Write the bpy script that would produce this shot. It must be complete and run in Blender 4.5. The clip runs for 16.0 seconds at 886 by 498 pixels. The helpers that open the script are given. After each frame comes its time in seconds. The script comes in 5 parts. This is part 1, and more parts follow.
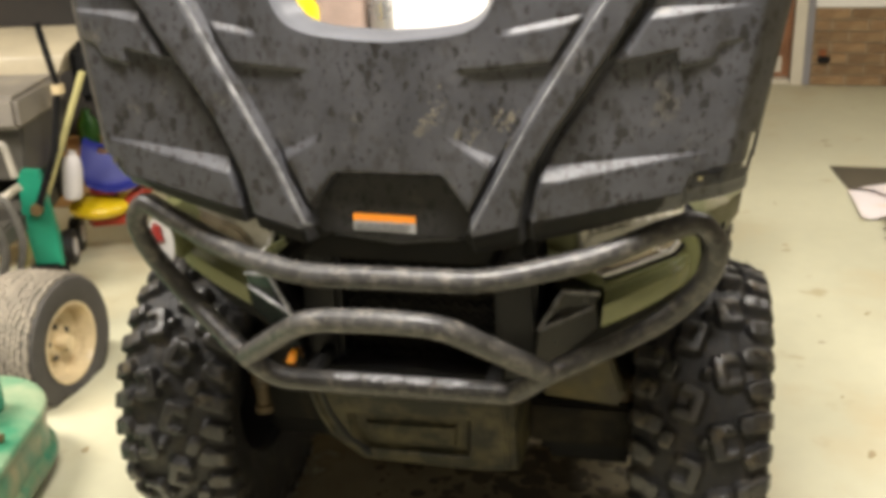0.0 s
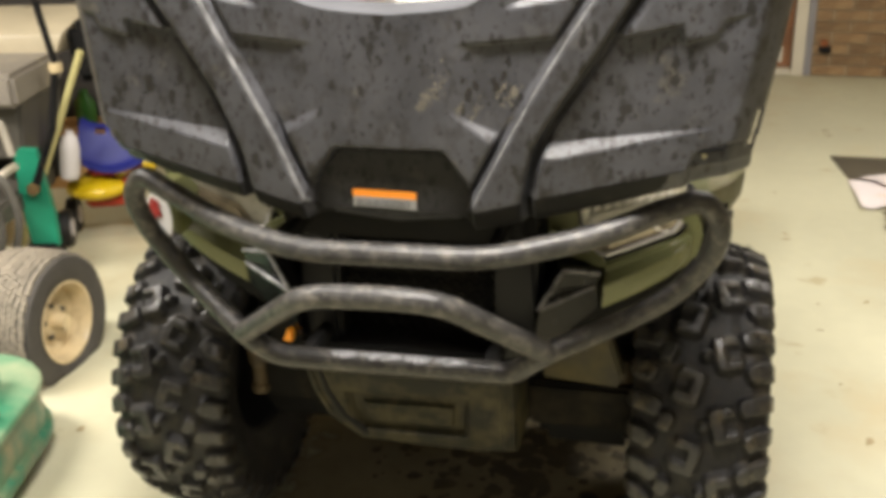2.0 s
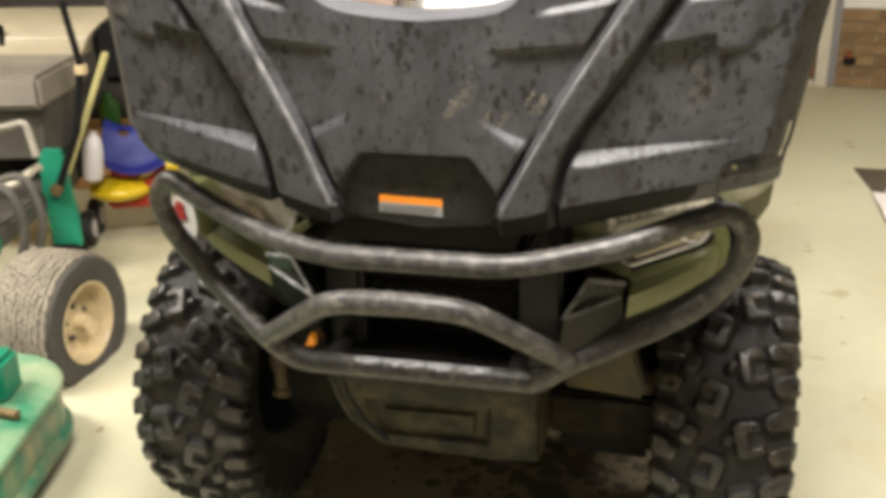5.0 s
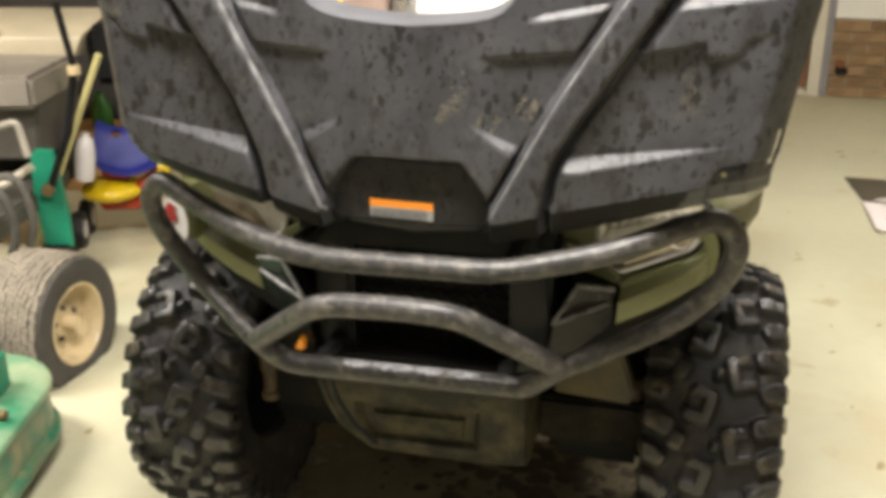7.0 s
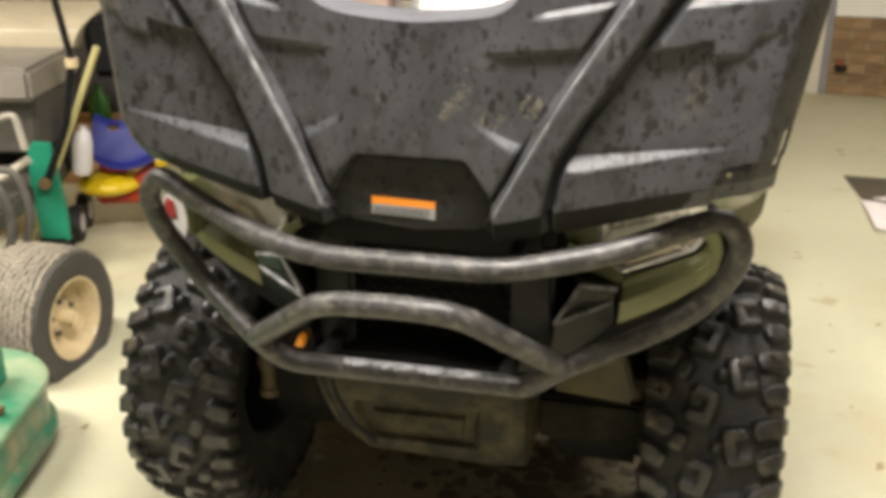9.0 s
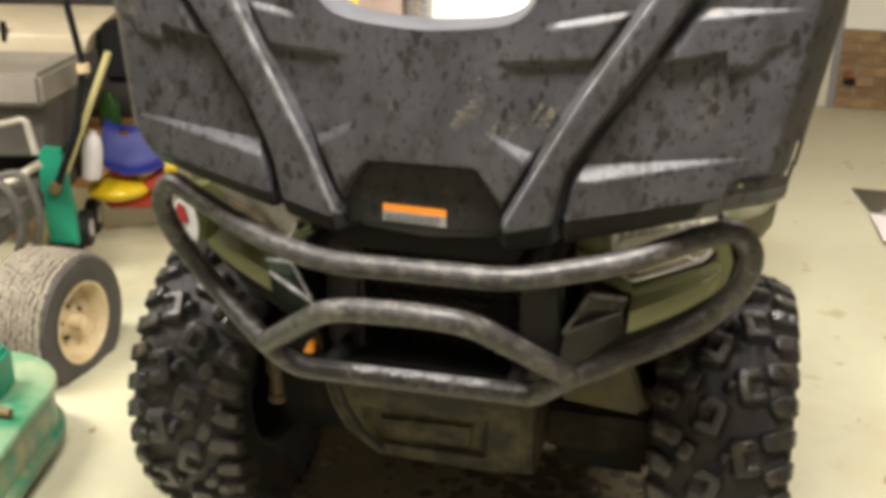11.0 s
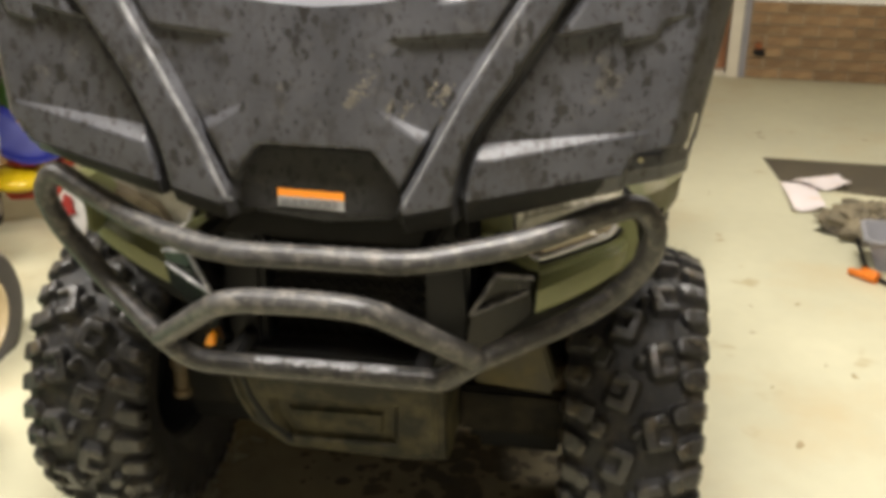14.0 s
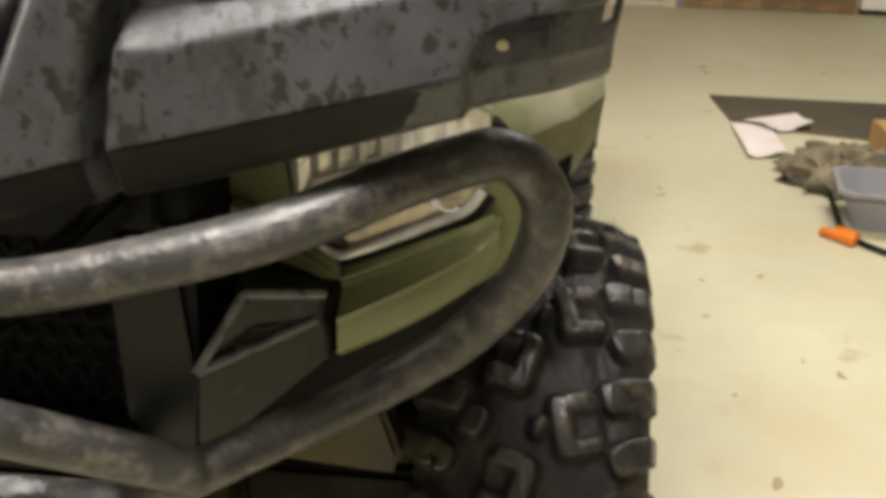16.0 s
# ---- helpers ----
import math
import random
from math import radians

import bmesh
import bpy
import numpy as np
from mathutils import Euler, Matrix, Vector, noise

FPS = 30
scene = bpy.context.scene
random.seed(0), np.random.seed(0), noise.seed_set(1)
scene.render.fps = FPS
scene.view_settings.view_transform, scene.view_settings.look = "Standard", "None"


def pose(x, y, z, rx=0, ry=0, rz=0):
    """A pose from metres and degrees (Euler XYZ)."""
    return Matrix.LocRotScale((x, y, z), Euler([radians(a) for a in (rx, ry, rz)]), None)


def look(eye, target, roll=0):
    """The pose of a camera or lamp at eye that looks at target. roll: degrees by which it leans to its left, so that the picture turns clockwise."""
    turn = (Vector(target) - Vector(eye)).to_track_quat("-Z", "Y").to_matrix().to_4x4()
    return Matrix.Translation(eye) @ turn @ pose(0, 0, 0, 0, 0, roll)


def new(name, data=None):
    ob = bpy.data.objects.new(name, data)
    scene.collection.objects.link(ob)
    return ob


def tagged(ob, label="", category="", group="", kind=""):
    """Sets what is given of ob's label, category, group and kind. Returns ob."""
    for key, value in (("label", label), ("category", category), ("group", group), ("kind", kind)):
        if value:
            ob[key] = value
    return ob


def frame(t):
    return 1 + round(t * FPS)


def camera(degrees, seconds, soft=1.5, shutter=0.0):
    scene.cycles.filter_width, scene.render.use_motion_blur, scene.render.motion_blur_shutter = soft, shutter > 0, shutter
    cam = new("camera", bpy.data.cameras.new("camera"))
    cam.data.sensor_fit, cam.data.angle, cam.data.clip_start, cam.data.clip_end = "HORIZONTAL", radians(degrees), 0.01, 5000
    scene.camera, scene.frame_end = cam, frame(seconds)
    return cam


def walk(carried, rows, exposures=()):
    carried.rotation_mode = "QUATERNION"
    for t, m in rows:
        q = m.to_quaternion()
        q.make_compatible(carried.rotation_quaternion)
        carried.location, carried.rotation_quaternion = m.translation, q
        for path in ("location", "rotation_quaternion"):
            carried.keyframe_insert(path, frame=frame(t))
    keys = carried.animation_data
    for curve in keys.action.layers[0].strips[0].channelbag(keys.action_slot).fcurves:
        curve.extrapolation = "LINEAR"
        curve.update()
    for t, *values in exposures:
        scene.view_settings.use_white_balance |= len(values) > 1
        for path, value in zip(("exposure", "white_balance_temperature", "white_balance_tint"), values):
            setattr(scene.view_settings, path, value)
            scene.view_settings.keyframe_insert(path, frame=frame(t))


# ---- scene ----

cam = camera(48.0, 16.0, soft=4.8, shutter=0.4)
PATH = [
    (0, (0.0000, 0.0000, 1.3600), (0.0000, 1.8672, 0.6433), -2.30),
    (0.5, (0.0025, 0.0057, 1.3559), (0.0005, 1.8734, 0.6405), -2.14),
    (1, (0.0009, 0.0081, 1.3521), (-0.0000, 1.8732, 0.6300), -2.10),
    (1.5, (-0.0016, 0.0094, 1.3474), (0.0001, 1.8701, 0.6141), -2.03),
    (2, (-0.0053, 0.0055, 1.3378), (-0.0003, 1.8651, 0.6018), -1.60),
    (2.5, (-0.0079, 0.0074, 1.3349), (0.0017, 1.8667, 0.5981), -1.44),
    (3, (-0.0089, 0.0166, 1.3312), (0.0007, 1.8773, 0.5979), -1.31),
    (3.5, (-0.0131, 0.0162, 1.3294), (-0.0247, 1.8788, 0.6011), -1.36),
    (4, (-0.0168, 0.0150, 1.3332), (-0.0467, 1.8778, 0.6060), -1.59),
    (6.5, (-0.0185, 0.0092, 1.3384), (-0.0341, 1.8765, 0.6223), -0.32),
    (7, (-0.0153, 0.0089, 1.3378), (-0.0278, 1.8767, 0.6228), -0.31),
    (7.5, (-0.0159, 0.0149, 1.3376), (-0.0183, 1.8816, 0.6196), -0.03),
    (8, (-0.0157, 0.0183, 1.3368), (-0.0076, 1.8845, 0.6174), 0.09),
    (8.5, (-0.0185, 0.0254, 1.3404), (0.0073, 1.8884, 0.6134), 0.28),
    (9, (-0.0233, 0.0219, 1.3390), (-0.0286, 1.8858, 0.6138), 0.15),
    (11.5, (-0.0308, 0.0178, 1.3383), (-0.0451, 1.8888, 0.6318), 0.71),
    (12, (-0.0284, 0.0273, 1.3357), (-0.0229, 1.8985, 0.6297), 0.87),
    (12.5, (-0.0233, 0.0293, 1.3349), (0.0074, 1.9003, 0.6287), 1.03),
    (13, (-0.0115, 0.0351, 1.3355), (0.0463, 1.9030, 0.6230), 0.91),
    (13.5, (-0.0045, 0.0391, 1.3318), (0.0936, 1.9024, 0.6117), 0.71),
    (14, (0.0090, 0.0605, 1.3289), (0.1375, 1.9113, 0.5819), 0.39),
    (14.5, (0.0320, 0.1181, 1.3163), (0.2362, 1.9458, 0.5301), 0.11),
    (15, (0.1175, 0.3543, 1.2311), (0.3556, 2.1802, 0.4505), 0.10),
    (15.5, (0.2133, 0.6299, 1.1334), (0.4006, 2.4571, 0.3418), 0.19),
    (16, (0.2439, 0.7389, 1.0834), (0.4900, 2.5392, 0.2477), 0.72),
]
walk(cam, [(t, look(eye, target, roll)) for t, eye, target, roll in PATH], exposures=[(0, 0.14), (15.2, 0.14), (16, 0.0)])

# ---- world, lights, exposure ----
world = bpy.data.worlds.new("world")
scene.world = world
world.use_nodes = True
world.node_tree.nodes["Background"].inputs[0].default_value = (0.9, 0.85, 0.75, 1)
world.node_tree.nodes["Background"].inputs[1].default_value = 0.02


def ceiling_light(x, y, rot, watts, lx=1.2, ly=0.35, z=2.46, col=(1.0, 0.94, 0.878)):
    d = bpy.data.lights.new("unseen_lamp", "AREA")
    d.shape, d.size, d.size_y, d.energy, d.color = "RECTANGLE", lx, ly, watts, col
    ob = new("unseen_lamp", d)
    ob.matrix_world = pose(x, y, z, 0, 0, rot)
    return ob


# Lamps out of view; the first is inferred from highlights on upturned surfaces.
ceiling_light(-0.05, 0.94, -16, 119, 1.1)
# Weak fill added behind the camera to lighten the bike's front.
ceiling_light(0.5, -1.7, -16, 24)
# Two more unseen lamps, set to brighten the right and left floor.
ceiling_light(1.8, 3.2, -16, 52)
ceiling_light(-2.1, 1.9, -16, 92)

# ---- materials ----
MATS = {}


def mat(name, base, rough=0.6, metal=0.0, var=0.25, scale=6.0, fine=90.0, bump=0.15, dust=None, dust_amt=0.0, dust_scale=5.0,
        spots=None, spot_scale=60.0, spot_cut=0.30, spec=0.5, coat=0.0, rvar=0.15, detail=6.0, smears=None, splash=None):
    """Principled surface with two scales of colour variation, relief, optional dust patches and splashed spots."""
    if name in MATS:
        return MATS[name]
    m = bpy.data.materials.new(name)
    m.use_nodes = True
    nt = m.node_tree
    b = nt.nodes["Principled BSDF"]
    tc = nt.nodes.new("ShaderNodeTexCoord")
    link = nt.links.new

    def tex(s, d=detail, r=0.55, off=0.0):
        n = nt.nodes.new("ShaderNodeTexNoise")
        n.inputs["Scale"].default_value, n.inputs["Detail"].default_value, n.inputs["Roughness"].default_value = s, d, r
        if off:
            mp = nt.nodes.new("ShaderNodeMapping")
            mp.inputs["Location"].default_value = (off, off * 0.7, off * 1.3)
            link(tc.outputs["Object"], mp.inputs[0])
            link(mp.outputs[0], n.inputs["Vector"])
        else:
            link(tc.outputs["Object"], n.inputs["Vector"])
        return n

    def ramp(src, lo, hi, a=0.0, c=1.0):
        n = nt.nodes.new("ShaderNodeMapRange")
        n.inputs[1].default_value, n.inputs[2].default_value, n.inputs[3].default_value, n.inputs[4].default_value = lo, hi, a, c
        link(src, n.inputs[0])
        return n.outputs[0]

    def mix(fac, a, c):
        n = nt.nodes.new("ShaderNodeMix")
        n.data_type = "RGBA"
        if fac is not None:
            link(fac, n.inputs[0])
        for v, i in ((a, 6), (c, 7)):
            if isinstance(v, tuple):
                n.inputs[i].default_value = (*v[:3], 1)
            else:
                link(v, n.inputs[i])
        return n.outputs[2]

    big, small = tex(scale), tex(fine, 3.0)
    lo = tuple(c * (1 - var) for c in base)
    hi = tuple(min(1, c * (1 + var)) for c in base)
    col = mix(ramp(big.outputs["Fac"], 0.3, 0.7), lo, hi)
    col2 = mix(ramp(small.outputs["Fac"], 0.35, 0.7), tuple(c * (1 - 0.5 * var) for c in (1, 1, 1)), (1, 1, 1))
    mul = nt.nodes.new("ShaderNodeMix")
    mul.data_type, mul.blend_type = "RGBA", "MULTIPLY"
    mul.inputs[0].default_value = 1.0
    link(col, mul.inputs[6]), link(col2, mul.inputs[7])
    col = mul.outputs[2]
    if dust:
        dn = tex(dust_scale, 8.0, 0.65, 3.1)
        col = mix(ramp(dn.outputs["Fac"], 0.62 - 0.4 * dust_amt, 0.80 - 0.3 * dust_amt), col, dust)
    if smears:
        mn, mw = tex(26.0, 4.0, 0.6, 1.9), tex(3.3, 3.0, 0.5, 9.4)
        both = nt.nodes.new("ShaderNodeMath")
        both.operation = "MULTIPLY"
        link(mn.outputs["Fac"], both.inputs[0]), link(mw.outputs["Fac"], both.inputs[1])
        col = mix(ramp(both.outputs[0], 0.37, 0.45, 0.0, 0.5), col, smears)
    if spots:
        sn, sw = tex(spot_scale, 3.0, 0.6, 7.7), tex(6.0, 4.0, 0.6, 5.2)
        cut = nt.nodes.new("ShaderNodeMath")
        cut.operation = "MULTIPLY_ADD"
        cut.inputs[1].default_value, cut.inputs[2].default_value = 0.36, -0.18
        link(sw.outputs["Fac"], cut.inputs[0])
        add = nt.nodes.new("ShaderNodeMath")
        add.operation = "ADD"
        link(sn.outputs["Fac"], add.inputs[0]), link(cut.outputs[0], add.inputs[1])
        col = mix(ramp(add.outputs[0], 1 - spot_cut - 0.045, 1 - spot_cut + 0.045, 0.0, 0.88), col, spots)
    if splash:
        wob, area = tex(140.0, 2.0, 0.5, 2.2), tex(6.5, 4.0, 0.6, 5.2)
        vm = nt.nodes.new("ShaderNodeVectorMath")
        vm.operation = "MULTIPLY_ADD"
        vm.inputs[1].default_value = (0.012, 0.012, 0.012)
        slant = nt.nodes.new("ShaderNodeMapping")
        slant.inputs["Rotation"].default_value, slant.inputs["Scale"].default_value = (0, radians(24), 0), (1, 1, 0.62)
        link(tc.outputs["Object"], slant.inputs[0])
        link(wob.outputs["Color"], vm.inputs[0]), link(slant.outputs[0], vm.inputs[2])
        for sc, reach in ((40.0, 0.30), (78.0, 0.43), (160.0, 0.38)):
            vo = nt.nodes.new("ShaderNodeTexVoronoi")
            vo.inputs["Scale"].default_value = sc
            link(vm.outputs[0], vo.inputs["Vector"])
            sep = nt.nodes.new("ShaderNodeSeparateColor")
            link(vo.outputs["Color"], sep.inputs[0])
            r1, r2 = ramp(sep.outputs[0], 0.0, 1.0, -0.45, reach), ramp(area.outputs["Fac"], 0.3, 0.7, 0.0, 0.22)
            s1, s2 = nt.nodes.new("ShaderNodeMath"), nt.nodes.new("ShaderNodeMath")
            s1.operation, s2.operation = "ADD", "SUBTRACT"
            link(r1, s1.inputs[0]), link(r2, s1.inputs[1]), link(s1.outputs[0], s2.inputs[0]), link(vo.outputs["Distance"], s2.inputs[1])
            col = mix(ramp(s2.outputs[0], 0.0, 0.11, 0.0, 0.92), col, splash)
        film_n = nt.nodes.new("ShaderNodeTexNoise")
        film_n.inputs["Scale"].default_value, film_n.inputs["Detail"].default_value, film_n.inputs["Roughness"].default_value = 34.0, 7.0, 0.68
        link(slant.outputs[0], film_n.inputs["Vector"])
        col = mix(ramp(film_n.outputs["Fac"], 0.52, 0.64, 0.0, 0.70), col, tuple(c * 1.7 for c in splash))
        col = mix(ramp(film_n.outputs["Fac"], 0.42, 0.30, 0.0, 0.35), col, tuple(1.5 * c for c in base))
    link(col, b.inputs["Base Color"])
    link(ramp(big.outputs["Fac"], 0.25, 0.75, max(0.02, rough - rvar), min(1, rough + rvar)), b.inputs["Roughness"])
    b.inputs["Metallic"].default_value = metal
    b.inputs["Specular IOR Level"].default_value = spec
    b.inputs["Coat Weight"].default_value = coat
    if bump:
        bp = nt.nodes.new("ShaderNodeBump")
        bp.inputs["Strength"].default_value, bp.inputs["Distance"].default_value = bump, 0.002
        link(small.outputs["Fac"], bp.inputs["Height"])
        link(bp.outputs[0], b.inputs["Normal"])
    MATS[name] = m
    return m


LID = mat("lid_plastic", (0.043, 0.0435, 0.048), 0.46, var=0.22, scale=13, fine=420, bump=0.10, dust=(0.080, 0.077, 0.073), dust_amt=0.06, dust_scale=11,
          splash=(0.010, 0.009, 0.008), smears=(0.115, 0.104, 0.077), spec=0.38)
# Pale grey of the beads that paint light along the lid's edges.
PALE_BEAD = mat("pale_bead_grey", (0.16, 0.16, 0.16), 0.45, var=0.6, scale=34, bump=0.2)
TUBE = mat("powder_coat", (0.030, 0.029, 0.028), 0.40, var=0.4, scale=20, fine=200, bump=0.5, dust=(0.105, 0.096, 0.082), dust_amt=0.34, dust_scale=55, rvar=0.12, spec=0.38)
BLACK = mat("black_plastic", (0.009, 0.009, 0.010), 0.36, var=0.3, scale=10, fine=300, bump=0.08, dust=(0.018, 0.015, 0.012), dust_amt=0.10, dust_scale=14, spec=0.2)
DARK = mat("chassis_black", (0.0075, 0.0073, 0.007), 0.72, var=0.3, scale=8, dust=(0.012, 0.010, 0.0075), dust_amt=0.25, spec=0.15)
GREEN = mat("sage_plastic", (0.132, 0.138, 0.054), 0.42, var=0.12, scale=8, fine=200, bump=0.04, dust=(0.17, 0.155, 0.09), dust_amt=0.12, dust_scale=20)
GLOSSGREEN = mat("glossy_sage", (0.17, 0.178, 0.075), 0.16, var=0.1, scale=8, fine=200, bump=0.03, coat=0.8)
PLATE = mat("skid_plastic", (0.014, 0.0128, 0.008), 0.62, var=0.5, scale=12, fine=120, bump=0.3, dust=(0.054, 0.046, 0.023), dust_amt=0.42, dust_scale=17, spec=0.16)
GUSSET = mat("gusset_olive", (0.066, 0.053, 0.019), 0.7, var=0.5, scale=16, dust=(0.08, 0.06, 0.026), dust_amt=0.3, dust_scale=14)
ARMS = mat("muddy_arm", (0.0055, 0.005, 0.004), 0.75, var=0.4, scale=9, dust=(0.022, 0.017, 0.010), dust_amt=0.3, dust_scale=12, spec=0.12)
RUBBER = mat("tyre_rubber", (0.017, 0.0165, 0.0165), 0.57, var=0.35, scale=14, fine=220, bump=0.25, dust=(0.050, 0.042, 0.030), dust_amt=0.25, dust_scale=22, spec=0.3)
WORN = mat("worn_lug", (0.022, 0.0212, 0.0208), 0.34, var=0.4, scale=30, fine=220, bump=0.3, dust=(0.080, 0.064, 0.040), dust_amt=0.26, dust_scale=26)
# Paler copy of the sage plastic, painting the light on the front wings.
WING = mat("lit_sage", (0.15, 0.155, 0.068), 0.45, var=0.15, scale=8, fine=200, bump=0.05, dust=(0.30, 0.275, 0.19), dust_amt=0.45, dust_scale=9)
STEEL = mat("rim_steel", (0.03, 0.03, 0.03), 0.5, metal=0.4, var=0.3)
COVER = mat("cover_gloss", (0.006, 0.006, 0.0065), 0.20, var=0.5, scale=40, fine=90, bump=0.35, dust=(0.035, 0.034, 0.035), dust_amt=0.12, dust_scale=45, spec=0.2, rvar=0.10)
HAZY = mat("hazy_lens", (0.30, 0.28, 0.235), 0.16, var=0.25, scale=18, bump=0.03, coat=1.0)
CLOUDY = mat("glinting_lens", (0.86, 0.84, 0.80), 0.2, metal=0.55, var=0.15, scale=45, fine=70, bump=0.8)
LIP_BLACK = mat("lip_black", (0.010, 0.0098, 0.009), 0.7, var=0.4, scale=16, fine=200, bump=0.2, dust=(0.03, 0.027, 0.022), dust_amt=0.16, dust_scale=20, spec=0.2)
# Two greys painting the highlights on the cover rims, brighter on the left.
EDGE = mat("rim_glint_grey", (0.13, 0.128, 0.134), 0.30, var=0.5, scale=40, fine=200, bump=0.2)
BRIGHT = mat("rim_glint_bright", (0.42, 0.42, 0.44), 0.22, var=0.7, scale=45, fine=200, bump=0.2)
AMBER = mat("amber_plastic", (0.85, 0.32, 0.01), 0.35, var=0.1)
ORANGE = mat("orange_print", (0.85, 0.28, 0.02), 0.5, var=0.08)
SILVER = mat("silver_print", (0.30, 0.30, 0.29), 0.5, var=0.12)
INK = mat("grey_ink", (0.12, 0.12, 0.12), 0.5, var=0.1)
WHITE = mat("white_print", (0.82, 0.80, 0.76), 0.5, var=0.08)
RED = mat("red_print", (0.42, 0.03, 0.02), 0.5, var=0.1)
BRASS = mat("rusty_brown", (0.18, 0.12, 0.05), 0.6, metal=0.3, var=0.4, scale=20)
FLOOR = mat("painted_concrete", (0.53, 0.51, 0.36), 0.5, var=0.10, scale=0.9, fine=14, bump=0.06, dust=(0.49, 0.42, 0.26), dust_amt=0.3, dust_scale=1.6,
            spots=(0.40, 0.34, 0.20), spot_scale=5.5, spot_cut=0.30)
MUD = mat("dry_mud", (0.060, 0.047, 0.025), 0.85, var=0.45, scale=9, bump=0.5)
WALLW = mat("white_paint", (0.80, 0.78, 0.72), 0.5, var=0.05, scale=2)
CEIL = mat("ceiling_paint", (0.62, 0.58, 0.48), 0.8, var=0.05, scale=2)
DRYWALL = mat("tan_drywall", (0.46, 0.40, 0.29), 0.8, var=0.08, scale=1.5)
BRICK = mat("brick_clay", (0.27, 0.165, 0.080), 0.85, var=0.35, scale=7, fine=60, bump=0.4, dust=(0.33, 0.235, 0.125), dust_amt=0.3, dust_scale=12)
nt = BRICK.node_tree
info, hsv = nt.nodes.new("ShaderNodeObjectInfo"), nt.nodes.new("ShaderNodeHueSaturation")
spread = nt.nodes.new("ShaderNodeMapRange")
spread.inputs[3].default_value, spread.inputs[4].default_value = 0.82, 1.15
base_in = nt.nodes["Principled BSDF"].inputs["Base Color"]
src = base_in.links[0].from_socket
nt.links.new(info.outputs["Random"], spread.inputs[0]), nt.links.new(spread.outputs[0], hsv.inputs["Value"])
nt.links.new(src, hsv.inputs["Color"]), nt.links.new(hsv.outputs[0], base_in)
MORTAR = mat("mortar", (0.42, 0.34, 0.22), 0.9, var=0.2, scale=9)
CREAM = mat("cream_trim", (0.62, 0.57, 0.46), 0.45, var=0.07)
GREYTRIM = mat("grey_trim", (0.25, 0.24, 0.25), 0.5, var=0.1)
DOORWOOD = mat("door_wood", (0.30, 0.13, 0.055), 0.45, var=0.3, scale=5)
MAT_ = mat("rubber_mat", (0.078, 0.064, 0.040), 0.85, var=0.25, scale=5)
PAPER = mat("printed_paper", (0.76, 0.69, 0.68), 0.7, var=0.08, scale=8, dust=(0.72, 0.52, 0.34), dust_amt=0.22, dust_scale=16)
RAG = mat("dirty_rag", (0.18, 0.15, 0.095), 0.9, var=0.6, scale=13, bump=0.4, spots=(0.05, 0.04, 0.028), spot_scale=20, spot_cut=0.38)
TUBGREY = mat("grey_tub", (0.25, 0.25, 0.27), 0.45, var=0.1)
CARD = mat("cardboard", (0.42, 0.24, 0.09), 0.8, var=0.12)
MGREEN = mat("mower_green", (0.045, 0.235, 0.125), 0.45, var=0.2, scale=6, dust=(0.32, 0.37, 0.23), dust_amt=0.68, dust_scale=3.2)
MGREEN2 = mat("bracket_green", (0.012, 0.23, 0.13), 0.42, var=0.2, scale=6, dust=(0.22, 0.26, 0.16), dust_amt=0.15, dust_scale=9)
OLDTYRE = mat("dusty_tyre", (0.27, 0.235, 0.18), 0.85, var=0.3, scale=14, fine=120, bump=0.4)
OLDWALL = mat("old_sidewall", (0.060, 0.054, 0.045), 0.75, var=0.3, scale=10)
TANRIM = mat("tan_rim", (0.58, 0.46, 0.27), 0.35, metal=0.0, var=0.2, scale=12)
BEIGE = mat("beige_paint", (0.50, 0.435, 0.305), 0.36, var=0.12, scale=4)
GREYBOX = mat("grey_engine", (0.24, 0.215, 0.18), 0.5, var=0.2, scale=5, dust=(0.4, 0.34, 0.22), dust_amt=0.2)
BLUE = mat("blue_plastic", (0.015, 0.021, 0.185), 0.5, var=0.1)
YELLOW = mat("yellow_plastic", (0.66, 0.46, 0.01), 0.35, var=0.1)
REDP = mat("red_plastic", (0.42, 0.04, 0.015), 0.4, var=0.15)
POLE = mat("yellow_pole", (0.55, 0.50, 0.22), 0.5, var=0.12)
BOTTLE = mat("green_bottle", (0.022, 0.125, 0.012), 0.4, var=0.15)
JUG = mat("white_jug", (0.58, 0.55, 0.54), 0.45, var=0.08)
GALV = mat("galvanised", (0.5, 0.49, 0.46), 0.35, metal=0.8, var=0.15)


# ---- mesh helpers ----
def finish(bm, smooth=None):
    bmesh.ops.recalc_face_normals(bm, faces=bm.faces)
    if smooth:
        for f in bm.faces:
            f.smooth = True
        for e in bm.edges:
            if len(e.link_faces) == 2 and e.calc_face_angle(0) > radians(smooth):
                e.smooth = False
    return bm


def mesh_of(name, bm, material, smooth=35):
    me = bpy.data.meshes.new(name)
    finish(bm, smooth)
    bm.to_mesh(me)
    bm.free()
    me.materials.append(material)
    return me


def part(name, bm, material, parent, label="", smooth=35):
    ob = new(name, mesh_of(name, bm, material, smooth))
    ob.parent = parent
    return tagged(ob, label)


def thing(name, bm, material, label, category, group="", kind="", smooth=35, at=None):
    ob = new(name, mesh_of(name, bm, material, smooth))
    if at is not None:
        ob.matrix_world = at
    return tagged(ob, label, category, group, kind)


def empty(name, m, label, category, group=""):
    ob = new(name)
    ob.matrix_world = m
    return tagged(ob, label, category, group)


